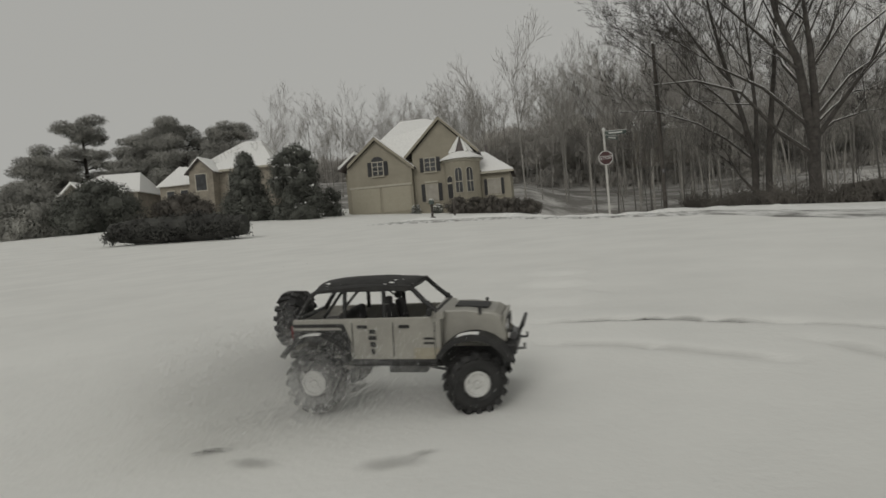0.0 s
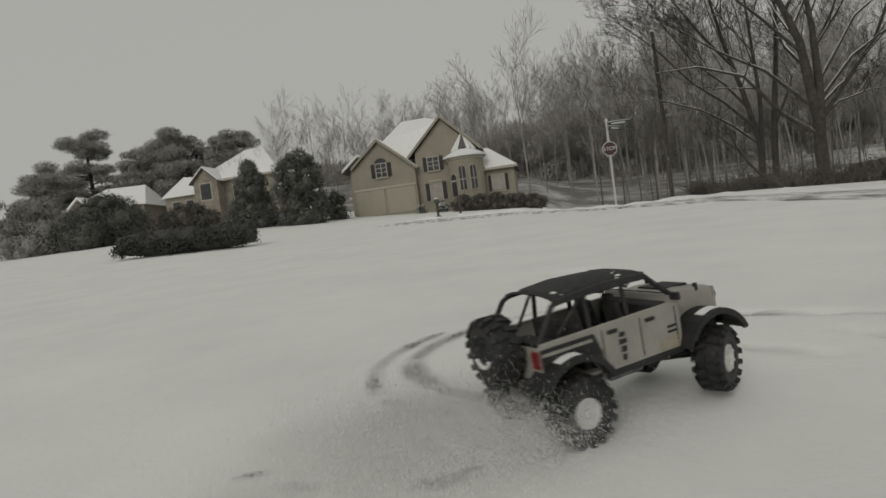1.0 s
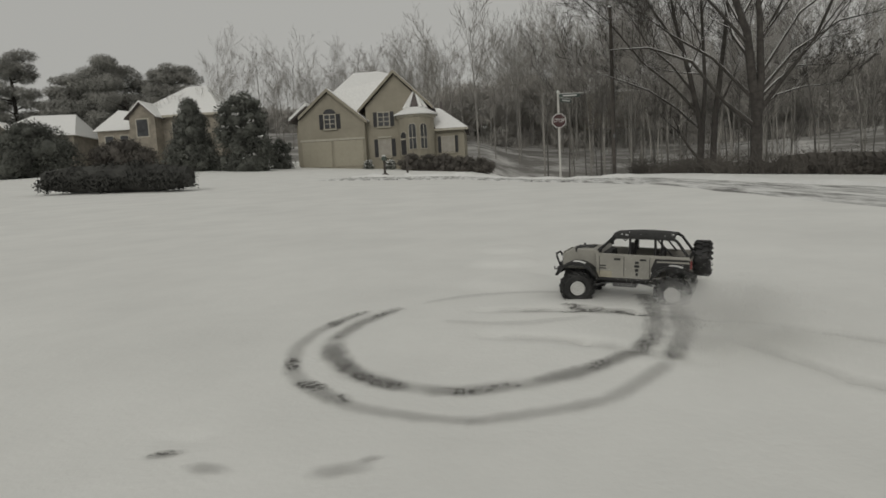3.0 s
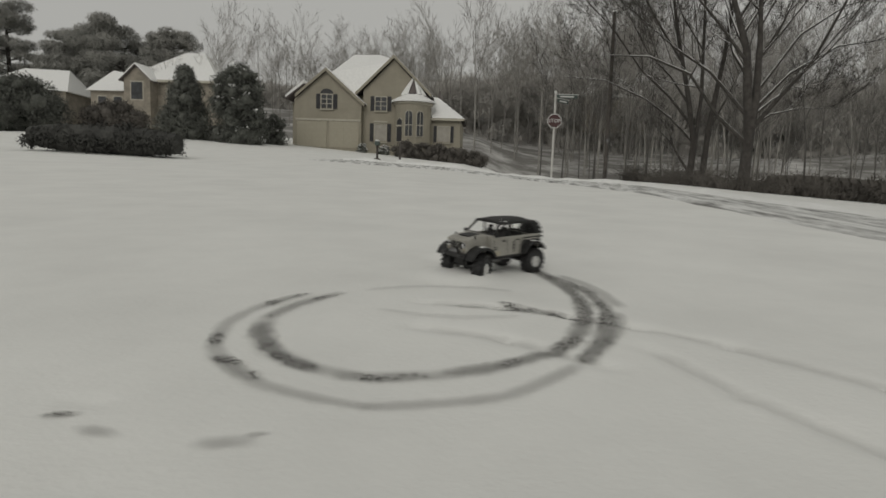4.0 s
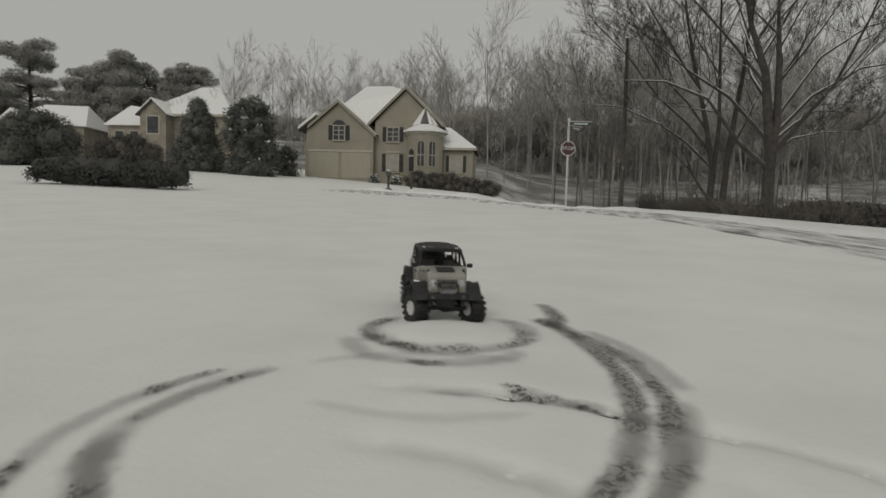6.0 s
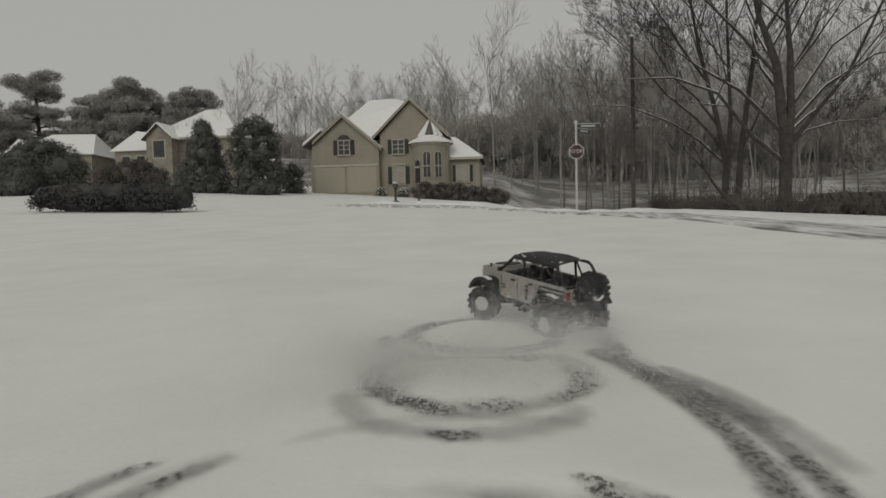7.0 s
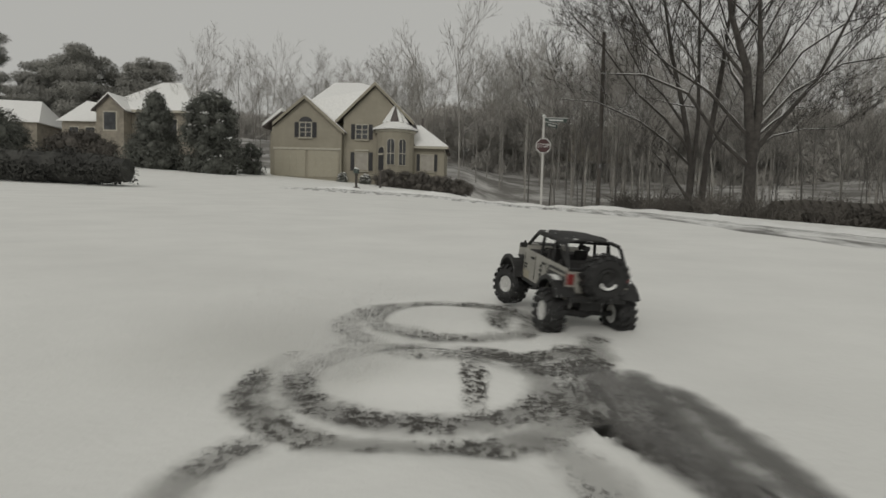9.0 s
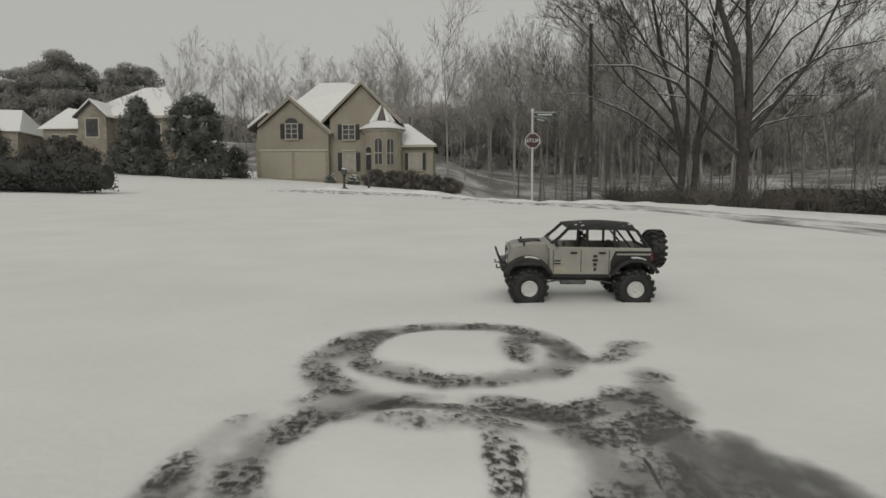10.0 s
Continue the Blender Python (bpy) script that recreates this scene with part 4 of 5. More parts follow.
def rim_shape(r, w):
    s = Shape()
    s.lathe([(r * 0.42, -w * 0.42), (r * 0.39, -w * 0.46), (r * 0.34, -w * 0.44), (r * 0.31, -w * 0.38), (r * 0.12, -w * 0.34), (r * 0.1, -w * 0.42), (0.001, -w * 0.43)], 24)
    s.lathe([(r * 0.42, w * 0.42), (r * 0.36, w * 0.44), (r * 0.2, w * 0.3), (0.001, w * 0.3)], 24)
    for k in range(8):
        a = 2 * math.pi * k / 8
        m = Matrix.Rotation(-a, 4, "Y")
        s.box(r * 0.33, r * 0.39, -w * 0.5, -w * 0.45, -0.0022, 0.0022, m)
        s.box(r * 0.14, r * 0.31, -w * 0.4, -w * 0.34, -0.003, 0.003, m)
    return s


WR, WW = 0.0595, 0.048
TYRE_ME = tyre_shape(WR, WW).mesh("tyre")
RIM_ME = rim_shape(WR, WW).mesh("rim")


def make_wheel(car, name, x, y):
    side = 1 if y > 0 else -1
    w = part(name, Shape().lathe([(0.001, -0.012), (0.008, -0.012), (0.008, 0.012), (0.001, 0.012)], 8), STEEL, car)
    spin = pose(0, 0, 0, 0, 0, 180 if side > 0 else 0)
    part("tyre", TYRE_ME, RUBBER, w, "knobbly black tyre caked with snow", at=spin, smooth=False)
    part("rim", RIM_ME, RIM, w, "white beadlock rim", at=spin)
    w.matrix_basis = pose(x, y, WR)
    return w


def arc(cx, cz, r, a0, a1, n=9):
    return [(cx + r * math.cos(radians(a)), cz + r * math.sin(radians(a))) for a in np.linspace(a0, a1, n)]


def model_car():
    c = thing("model_car", pose(0, 0, 0), "beige and black radio-controlled off-road car dusted with snow", "toy car")
    hw = 0.086
    # door sides with the rear wheel arch cut out
    side = [(-0.207, 0.176), (-0.207, 0.128)] + arc(-0.157, 0.075, 0.07, 128, 10, 9) + [(-0.083, 0.098), (0.088, 0.098), (0.094, 0.125), (0.094, 0.178), (0.075, 0.182)]
    for s in (-1, 1):
        part("side_panel", Shape().prism(side, *sorted((s * (hw - 0.005), s * hw))), CAR_PAINT, c, "beige-grey plastic body side", bevel=0.002)
    body = part("body", Shape().box(-0.2, 0.088, -hw + 0.005, hw - 0.005, 0.1, 0.106).box(-0.207, -0.2, -hw + 0.005, hw - 0.005, 0.115, 0.172).box(0.078, 0.094, -hw + 0.005, hw - 0.005, 0.1, 0.178), CAR_PAINT, c, "beige-grey plastic body tub", bevel=0.002)
    for s in (-1, 1):
        y = s * hw
        for x in (-0.083, 0.0, 0.082):
            part("door_seam", Shape().box(x - 0.0009, x + 0.0009, y - 0.0008, y + 0.0008, 0.106, 0.172), BLACK, body)
        for x in (-0.062, 0.022):
            part("door_handle", Shape().box(x - 0.01, x + 0.01, y - 0.003, y + 0.003, 0.161, 0.167), BLACK, body, "black door handle")
        quarter = part("rear_quarter", Shape().prism([(-0.2065, 0.17), (-0.2065, 0.13)] + arc(-0.157, 0.075, 0.071, 126, 14, 8) + [(-0.087, 0.135), (-0.1, 0.17)], y - 0.0013, y + 0.0013), BLACK, body, "black rear quarter panel")
        part("stripe", Shape().box(-0.205, -0.105, y - 0.0018, y + 0.0018, 0.158, 0.163), CAR_PAINT, body)
        part("badge", Shape().box(-0.048, -0.036, y - 0.001, y + 0.001, 0.15, 0.158).box(-0.05, -0.034, y - 0.001, y + 0.001, 0.138, 0.146).box(-0.047, -0.036, y - 0.001, y + 0.001, 0.124, 0.134).box(-0.046, -0.038, y - 0.001, y + 0.001, 0.11, 0.12), BLACK, body)
        part("vent", Shape().box(0.06, 0.08, y - 0.001, y + 0.001, 0.138, 0.142).box(0.06, 0.08, y - 0.001, y + 0.001, 0.129, 0.133), BLACK, body)
        part("mud_stain", Shape().box(0.04, 0.09, y - 0.0007, y + 0.0007, 0.1, 0.122), CAR_MUD, body, "yellowed dirty patch")
        part("rocker", Shape().tube([(-0.085, s * 0.083, 0.094), (0.09, s * 0.083, 0.094)], 0.0065, 8), BLACK, c, "black rock slider")
        part("belt_rail", Shape().tube([(-0.205, s * 0.083, 0.176), (0.078, s * 0.083, 0.179)], 0.0032, 6), CAR_PAINT, c)
    # hood, grille, cowl
    hood = [(0.088, 0.19), (0.14, 0.191), (0.196, 0.184), (0.209, 0.176), (0.212, 0.15), (0.212, 0.118), (0.09, 0.118)]
    hd = part("hood", Shape().prism(hood, -0.062, 0.062), CAR_PAINT, c, "beige-grey bonnet", bevel=0.004)
    part("hood_panel", Shape().prism([(0.115, 0.1885), (0.18, 0.187), (0.18, 0.1905), (0.115, 0.194)], -0.03, 0.03), BLACK, hd, "matt black bonnet panel")
    for s in (-1, 1):
        part("hood_latch", Shape().box(0.165, 0.171, s * 0.06 - 0.003, s * 0.06 + 0.003, 0.18, 0.194), BLACK, hd)
    part("cowl", Shape().prism([(0.07, 0.176), (0.1, 0.176), (0.1, 0.19), (0.078, 0.194)], -hw + 0.002, hw - 0.002), CAR_PAINT, c, bevel=0.002)
    g = part("grille", Shape().box(0.211, 0.2155, -0.06, 0.06, 0.128, 0.178), CAR_PAINT, c, "seven-slot grille")
    for k in range(7):
        y = -0.03 + k * 0.01
        part("grille_slot", Shape().box(0.2145, 0.217, y - 0.003, y + 0.003, 0.138, 0.168), BLACK, g)
    for s in (-1, 1):
        hl = part("headlight", Shape().lathe([(0.001, 0.0), (0.011, 0.0), (0.012, 0.005), (0.001, 0.006)], 14, Matrix.Translation((0.214, s * 0.047, 0.156)) @ Matrix.Rotation(radians(-90), 4, "Z")), CHROME, c, "round chrome headlight")
        part("indicator", Shape().lathe([(0.001, 0.0), (0.006, 0.0), (0.006, 0.004), (0.001, 0.005)], 10, Matrix.Translation((0.214, s * 0.047, 0.136)) @ Matrix.Rotation(radians(-90), 4, "Z")), CAR_MUD, hl)
    # flared black fenders
    for x in (0.157, -0.157):
        for s in (-1, 1):
            a = arc(x, 0.072, 0.0795, 162 if x > 0 else 150, 22, 12)
            b = arc(x, 0.072, 0.0745, 22, 162 if x > 0 else 150, 12)
            y0, y1 = sorted((s * 0.06, s * 0.112))
            fs = Shape().prism(a + b, y0, y1)
            y2, y3 = sorted((s * 0.107, s * 0.113))
            fs.prism(arc(x, 0.072, 0.0795, 150, 24, 12) + arc(x, 0.072, 0.069, 24, 150, 12), y2, y3)
            f = part("fender", fs, BLACK, c, "black plastic wheel-arch flare")
            part("snow_on_fender", Shape().prism(arc(x, 0.072, 0.0812, 112, 82, 6) + arc(x, 0.072, 0.0795, 82, 112, 6), *sorted((s * 0.088, s * 0.106))), SNOW_CLEAN, f)
            if x > 0:
                part("inner_arch", Shape().box(0.1, 0.21, *sorted((s * 0.05, s * 0.06)), 0.075, 0.15), BLACK, c)
    # windscreen frame, roof, cage
    rw = 0.07
    def bar(name, pts, r=0.0042, mt=BLACK):
        return part(name, Shape().tube(pts, r, 7), mt, c)
    for s in (-1, 1):
        bar("windscreen_pillar", [(0.088, s * 0.08, 0.19), (0.062, s * 0.077, 0.212), (0.036, s * rw, 0.238)], 0.005)
        bar("cage_post", [(-0.018, s * 0.079, 0.176), (-0.018, s * 0.074, 0.235)])
        bar("cage_post", [(-0.1, s * 0.079, 0.174), (-0.098, s * 0.073, 0.232)])
        bar("rear_cage_bar", [(-0.203, s * 0.078, 0.174), (-0.165, s * 0.074, 0.228), (-0.15, s * 0.072, 0.236)], 0.0048)
        bar("cage_brace", [(-0.104, s * 0.072, 0.232), (-0.15, s * 0.06, 0.178)], 0.003)
        bar("roof_rail", [(0.036, s * rw, 0.238), (-0.06, s * 0.073, 0.242), (-0.155, s * 0.073, 0.235)], 0.0045)
        bar("grab_loop", [(0.01, s * 0.068, 0.236), (0.0, s * 0.066, 0.224), (-0.012, s * 0.068, 0.236)], 0.002)
    bar("windscreen_top", [(0.037, -rw, 0.239), (0.037, rw, 0.239)], 0.005)
    bar("windscreen_base", [(0.086, -0.08, 0.191), (0.086, 0.08, 0.191)], 0.004)
    bar("cage_cross", [(-0.018, -0.074, 0.235), (-0.018, 0.074, 0.235)], 0.0036)
    bar("cage_cross", [(-0.1, -0.073, 0.232), (-0.1, 0.073, 0.232)], 0.0036)
    bar("rear_cross", [(-0.203, -0.078, 0.176), (-0.203, 0.078, 0.176)], 0.0045)
    xs, ys = np.linspace(0.042, -0.158, 11), np.linspace(-0.076, 0.076, 9)
    s, v, f = Shape(), [], []
    for top in (1, 0):
        for x in xs:
            for y in ys:
                u, q = (x + 0.058) / 0.1, y / 0.076
                v.append((x, y, 0.2365 + 0.0125 * (1 - q ** 4) * (1 - 0.5 * u * u) - 0.005 * abs(q) ** 3 + (0.0035 if top else 0) + 0.0012 * noise.noise((x * 40, y * 40, 1))))
    n, w = len(xs) * len(ys), len(ys)
    for i in range(len(xs) - 1):
        for j in range(w - 1):
            a = i * w + j
            f += [(a, a + 1, a + w + 1, a + w), (n + a, n + a + w, n + a + w + 1, n + a + 1)]
    ring = [i * w for i in range(len(xs))] + [(len(xs) - 1) * w + j for j in range(1, w)] + [i * w + w - 1 for i in range(len(xs) - 2, -1, -1)] + list(range(w - 2, 0, -1))
    f += [(ring[k], ring[(k + 1) % len(ring)], n + ring[(k + 1) % len(ring)], n + ring[k]) for k in range(len(ring))]
    s.v, s.f = v, f
    top = part("soft_top", s, FABRIC, c, "black fabric roof specked with snow", smooth=True)
    for s in (-1, 1):
        part("roof_valance", Shape().prism([(0.036, 0.241), (-0.06, 0.2445), (-0.157, 0.238), (-0.157, 0.229), (-0.06, 0.2345), (0.03, 0.231)], *sorted((s * 0.0735, s * 0.0765))), FABRIC, top)
    rng = np.random.default_rng(9)
    sn = Shape()
    for _ in range(26):
        x, y, r = rng.uniform(-0.15, 0.035), rng.uniform(-0.068, 0.068), rng.uniform(0.0015, 0.006)
        sn.lathe([(r, 0), (r * 0.6, r * 0.3), (0.0002, r * 0.4)], 6, Matrix.Translation((x, y, 0.2495 - 0.008 * (y / 0.076) ** 4 - 0.004 * ((x + 0.058) / 0.1) ** 2)) @ Matrix.Rotation(radians(90), 4, "X"))
    part("snow_specks", sn, SNOW_CLEAN, top)
    # inside
    for s in (-1, 1):
        st = part("seat", Shape().box(-0.012, 0.028, s * 0.038 - 0.022, s * 0.038 + 0.022, 0.106, 0.14), INTERIOR, c, "dark bucket seat", bevel=0.005)
        part("seat_back", Shape().prism([(-0.01, 0.135), (0.004, 0.135), (-0.012, 0.2), (-0.024, 0.2)], s * 0.038 - 0.02, s * 0.038 + 0.02), INTERIOR, st, bevel=0.004)
        part("headrest", Shape().prism([(-0.026, 0.202), (-0.012, 0.202), (-0.014, 0.216), (-0.026, 0.216)], s * 0.038 - 0.01, s * 0.038 + 0.01), INTERIOR, st, bevel=0.003)
    part("dashboard", Shape().prism([(0.05, 0.13), (0.082, 0.13), (0.082, 0.185), (0.055, 0.178)], -0.078, 0.078), INTERIOR, c, bevel=0.003)
    part("steering_wheel", Shape().tube([(0.045, 0.038 + 0.016 * math.cos(a), 0.175 + 0.016 * math.sin(a)) for a in np.linspace(0, 6.283, 15)], 0.002, 5), BLACK, c)
    part("rear_bench", Shape().prism([(-0.11, 0.106), (-0.07, 0.106), (-0.07, 0.135), (-0.095, 0.138), (-0.105, 0.186), (-0.118, 0.186)], -0.066, 0.066), INTERIOR, c, bevel=0.004)
    part("cargo_box", Shape().box(-0.19, -0.13, -0.06, 0.06, 0.106, 0.16), INTERIOR, c, bevel=0.004)
    # front and rear gear
    part("front_bumper", Shape().box(0.216, 0.236, -0.07, 0.07, 0.104, 0.124), BLACK, c, "black steel front bumper", bevel=0.003)
    part("bumper_hoop", Shape().tube([(0.232, -0.034, 0.12), (0.246, -0.032, 0.152), (0.25, -0.026, 0.164), (0.25, 0.026, 0.164), (0.246, 0.032, 0.152), (0.232, 0.034, 0.12)], 0.0036, 7), BLACK, c, "black tubular hoop")
    part("winch", Shape().tube([(0.228, -0.025, 0.13), (0.228, 0.025, 0.13)], 0.009, 10), STEEL, c)
    for s in (-1, 1):
        part("tow_hook", Shape().tube([(0.236, s * 0.05, 0.112), (0.25, s * 0.05, 0.112), (0.25, s * 0.05, 0.122)], 0.003, 6), STEEL, c)
        part("tail_light", Shape().box(-0.212, -0.206, s * 0.074 - 0.008, s * 0.074 + 0.008, 0.14, 0.166), LAMP_RED, c)
        part("mirror", Shape().box(0.072, 0.08, *sorted((s * 0.088, s * 0.108)), 0.186, 0.2), BLACK, c, bevel=0.002)
    part("rear_bumper", Shape().box(-0.222, -0.207, -0.078, 0.078, 0.098, 0.118), BLACK, c, "black rear bumper", bevel=0.003)
    part("tailgate", Shape().box(-0.211, -0.2065, -0.06, 0.06, 0.12, 0.172), CAR_PAINT, c, bevel=0.001)
    sp = part("spare_wheel", Shape().tube([(-0.206, 0, 0.165), (-0.24, 0, 0.165)], 0.01, 10), STEEL, c)
    m = pose(-0.238, 0, 0.166, 0, 0, 90)
    part("tyre", TYRE_ME, RUBBER, sp, "knobbly spare tyre", at=m)
    part("rim", RIM_ME.copy(), BLACK, sp, at=pose(-0.238, 0, 0.166, 0, 0, 90))
    sp.children[-1].data.materials.clear()
    sp.children[-1].data.materials.append(BLACK)
    part("snow_on_tyre", Shape().tube([(-0.264, 0.022 * math.cos(a), 0.166 + 0.022 * math.sin(a)) for a in np.linspace(3.6, 5.8, 8)], 0.0035, 5), SNOW_CLEAN, sp)
    # underneath
    part("chassis", Shape().box(-0.19, 0.2, -0.03, 0.03, 0.07, 0.1), BLACK, c, bevel=0.003)
    part("gearbox", Shape().box(-0.03, 0.05, -0.025, 0.025, 0.055, 0.09), STEEL, c, bevel=0.004)
    for x in (0.157, -0.157):
        part("axle", Shape().tube([(x, -0.075, WR), (x, -0.02, WR), (x, 0.0, WR), (x, 0.075, WR)], [0.008, 0.008, 0.016, 0.008], 9), BLACK, c)
        for s in (-1, 1):
            part("shock_absorber", Shape().tube([(x, s * 0.045, WR), (x - 0.015, s * 0.042, 0.13)], 0.006, 8), STEEL, c)
            part("link_rod", Shape().tube([(x, s * 0.04, WR - 0.005), (0.02 if x > 0 else -0.03, s * 0.022, 0.075)], 0.003, 6), STEEL, c)
    return c


car = model_car()
WHEELS = [(make_wheel(car, "wheel", x, y), x, y) for x in (0.157, -0.157) for y in (0.096, -0.096)]
# the model is a little smaller than the tenth scale that it is drawn in
CAR_SIZE = 0.945
for me in {ob.data for ob in car.children_recursive}:
    me.transform(Matrix.Scale(CAR_SIZE, 4))
for ob in car.children_recursive:
    ob.matrix_basis = Matrix.Translation(ob.matrix_basis.translation * (CAR_SIZE - 1)) @ ob.matrix_basis
    for mod in ob.modifiers:
        mod.width *= CAR_SIZE

# seconds, x, y, heading, nose-up, lean to its right, height over the snow
DRIVE = [
    (0, -0.303, 0.660, -2.3, -2.4, 2.1, 0.0029),
    (0.5, -0.117, 0.542, 12.0, 4.0, -3.8, 0.0049),
    (1, 0.017, 0.597, 34.7, 3.8, 1.2, 0.0040),
    (1.5, 0.118, 0.851, 68.8, 9.1, 6.9, -0.0115),
    (2, 0.286, 1.033, 94.0, 6.6, -1.3, -0.0206),
    (2.5, 0.378, 1.234, 119.6, 3.7, -1.5, -0.0186),
    (3.1, 0.441, 1.519, 165.0, 1.8, -1.8, -0.0120),
    (3.8, 0.243, 1.839, 210.1, -1.3, -1.2, -0.0044),
    (4, 0.195, 1.970, 223.6, -2.7, -3.1, -0.0082),
    (4.2, -0.067, 1.942, 288.7, 0.6, 0.3, -0.0020),
    (4.4, -0.058, 1.726, 345.4, 2.1, -2.2, 0.0010),
    (4.5, 0.006, 1.636, 373.8, 2.8, -3.4, 0.0025),
    (4.6, 0.088, 1.704, 417.5, 5.6, -2.3, 0.0004),
    (4.8, 0.183, 2.028, 510.1, 7.1, 1.0, -0.0039),
    (5, 0.153, 2.159, 539.7, 1.4, -0.8, -0.0060),
    (5.2, 0.135, 2.232, 550.4, -1.1, -3.1, -0.0059),
    (5.5, 0.075, 2.359, 578.1, -4.9, -1.5, -0.0058),
    (5.7, 0.041, 2.299, 596.1, -5.2, -1.0, -0.0053),
    (6.1, -0.011, 2.111, 661.2, -2.8, -0.0, -0.0043),
    (6.5, 0.087, 2.042, 741.3, 1.7, 0.9, -0.0033),
    (6.8, 0.155, 2.151, 802.4, 4.8, 0.7, -0.0025),
    (7, 0.215, 2.456, 850.5, 6.1, -2.1, -0.0076),
    (7.2, 0.191, 2.657, 886.8, 4.3, -4.7, -0.0092),
    (7.5, 0.150, 2.799, 922.6, -1.5, -3.5, -0.0116),
    (7.7, 0.098, 2.810, 961.0, -3.6, -1.4, -0.0110),
    (8, 0.018, 2.770, 1017.1, -1.9, 4.2, -0.0102),
    (8.3, 0.022, 2.670, 1071.2, -3.0, 2.9, -0.0056),
    (8.5, 0.107, 2.531, 1092.7, 2.1, -6.1, -0.0031),
    (8.7, 0.247, 2.671, 1128.7, 6.5, -2.8, -0.0034),
    (9, 0.373, 2.878, 1184.2, 5.0, 3.1, -0.0040),
    (9.2, 0.420, 3.109, 1211.5, 5.6, 0.2, -0.0060),
    (9.5, 0.436, 3.251, 1240.1, 1.9, 0.8, -0.0091),
    (10, 0.442, 3.402, 1258.8, 0.3, -4.1, -0.0110),
]


def drive_pose(t, x, y, head, nose, lean, rise):
    return Matrix.Translation((x, y, land(x, y) + rise)) @ pose(0, 0, 0, 0, 0, head) @ pose(0, 0, 0, lean, -nose, 0)


def drive_at(t):
    ts = [r[0] for r in DRIVE]
    return [float(np.interp(t, ts, [r[k] for r in DRIVE])) for k in (1, 2, 3)]


# ---- ruts that the wheels cut ----
RUTS = []


def rut(x, y, heading, t, dark, seed, wide=1.0, size=1.0):
    """A low, uneven patch of churned snow that follows the drifts; its rim dips under the clean snow."""
    rng = np.random.default_rng(seed)
    x, y = x + rng.normal(0, 0.005), y + rng.normal(0, 0.005)
    a = radians(heading + rng.normal(0, 6))
    ca, sa = math.cos(a), math.sin(a)
    base = land(x, y)
    nu, nv = 17, 11
    rough, lift = (0.002 if dark else 0.0009), 0.0022 + 0.0016 * rng.uniform()
    v, along = [], []
    for i in range(nu):
        for j in range(nv):
            u, w = 2 * i / (nu - 1) - 1, 2 * j / (nv - 1) - 1
            e = clamp((math.hypot(u, w) - 0.72) / 0.3)
            px, py = u * RUT_LONG / 2 * size, w * RUT_WIDE / 2 * wide * size
            wx, wy = x + px * ca - py * sa, y + px * sa + py * ca
            h = lift - 0.003 * e * e + rng.normal(0, rough) * (1 - e) * math.exp(-(w / 0.6) ** 2)
            v.append((wx - x, wy - y, land(wx, wy) + snow_detail(wx, wy) - base + h))
            along += [u, w, 0.0]
    s = Shape()
    s.v = v
    s.f = [(i * nv + j, (i + 1) * nv + j, (i + 1) * nv + j + 1, i * nv + j + 1) for i in range(nu - 1) for j in range(nv - 1)]
    lay_rut(s, along, x, y, base, t, dark)


def rut_strip(place, n, times, dark, seed, skip, wide=1.0):
    """A wheel mark in short pieces that butt end to end; place(q) gives the point and direction after q pieces."""
    rng = np.random.default_rng(seed)
    keep = [rng.uniform() >= skip for _ in range(n)]
    gap = lambda i: not (0 <= i < n and keep[i])
    nu, nv = 8, 11
    lift = 0.002 + 0.0005 * (seed % 6)
    rough = 0.0022 if dark in (True, 2) else 0.0008
    for i in range(n):
        if not keep[i]:
            continue
        x, y, _ = place(i + 0.5)
        base, v, along = land(x, y), [], []
        for k in range(nu):
            q = k / (nu - 1)
            u = max(1 - q if gap(i - 1) else 0, q if gap(i + 1) else 0)
            px, py, a = place(i + q)
            half = RUT_WIDE * wide / 2 * (1.0 + 0.3 * noise.noise((px * 5, py * 5, seed)))
            for j in range(nv):
                w = 2 * j / (nv - 1) - 1
                wx, wy = px - math.sin(a) * w * half, py + math.cos(a) * w * half
                e = clamp((math.hypot(u, w) - 0.72) / 0.3)
                h = lift - 0.003 * e * e + rough * noise.noise((wx * 70, wy * 70, 0.5)) * (1 - e)
                v.append((wx - x, wy - y, land(wx, wy) + snow_detail(wx, wy) - base + h))
                along += [u, w, 0.0]
        s = Shape()
        s.v = v
        s.f = [(k * nv + j, (k + 1) * nv + j, (k + 1) * nv + j + 1, k * nv + j + 1) for k in range(nu - 1) for j in range(nv - 1)]
        lay_rut(s, along, x, y, base, times[i], dark)


def lay_rut(s, along, x, y, base, t, dark):
    me = s.raw("rut_patch")
    me.attributes.new("along", "FLOAT_VECTOR", "POINT").data.foreach_set("vector", along)
    ob = part("rut_patch", me, {None: FAINT, True: CHURN, False: CHURN_LIGHT, 2: DENSE, 3: SLICK, 4: GRITTY, 5: WORN, 6: GROOVE}[dark], smooth=True)
    up = pose(x, y, base)
    ob.matrix_basis = up
    tagged(ob, "dark churned wheel rut in the snow" if dark else "pale scuffed mark in the snow", "wheel rut", group="ruts of the model car")
    RUTS.append((ob, up, t))


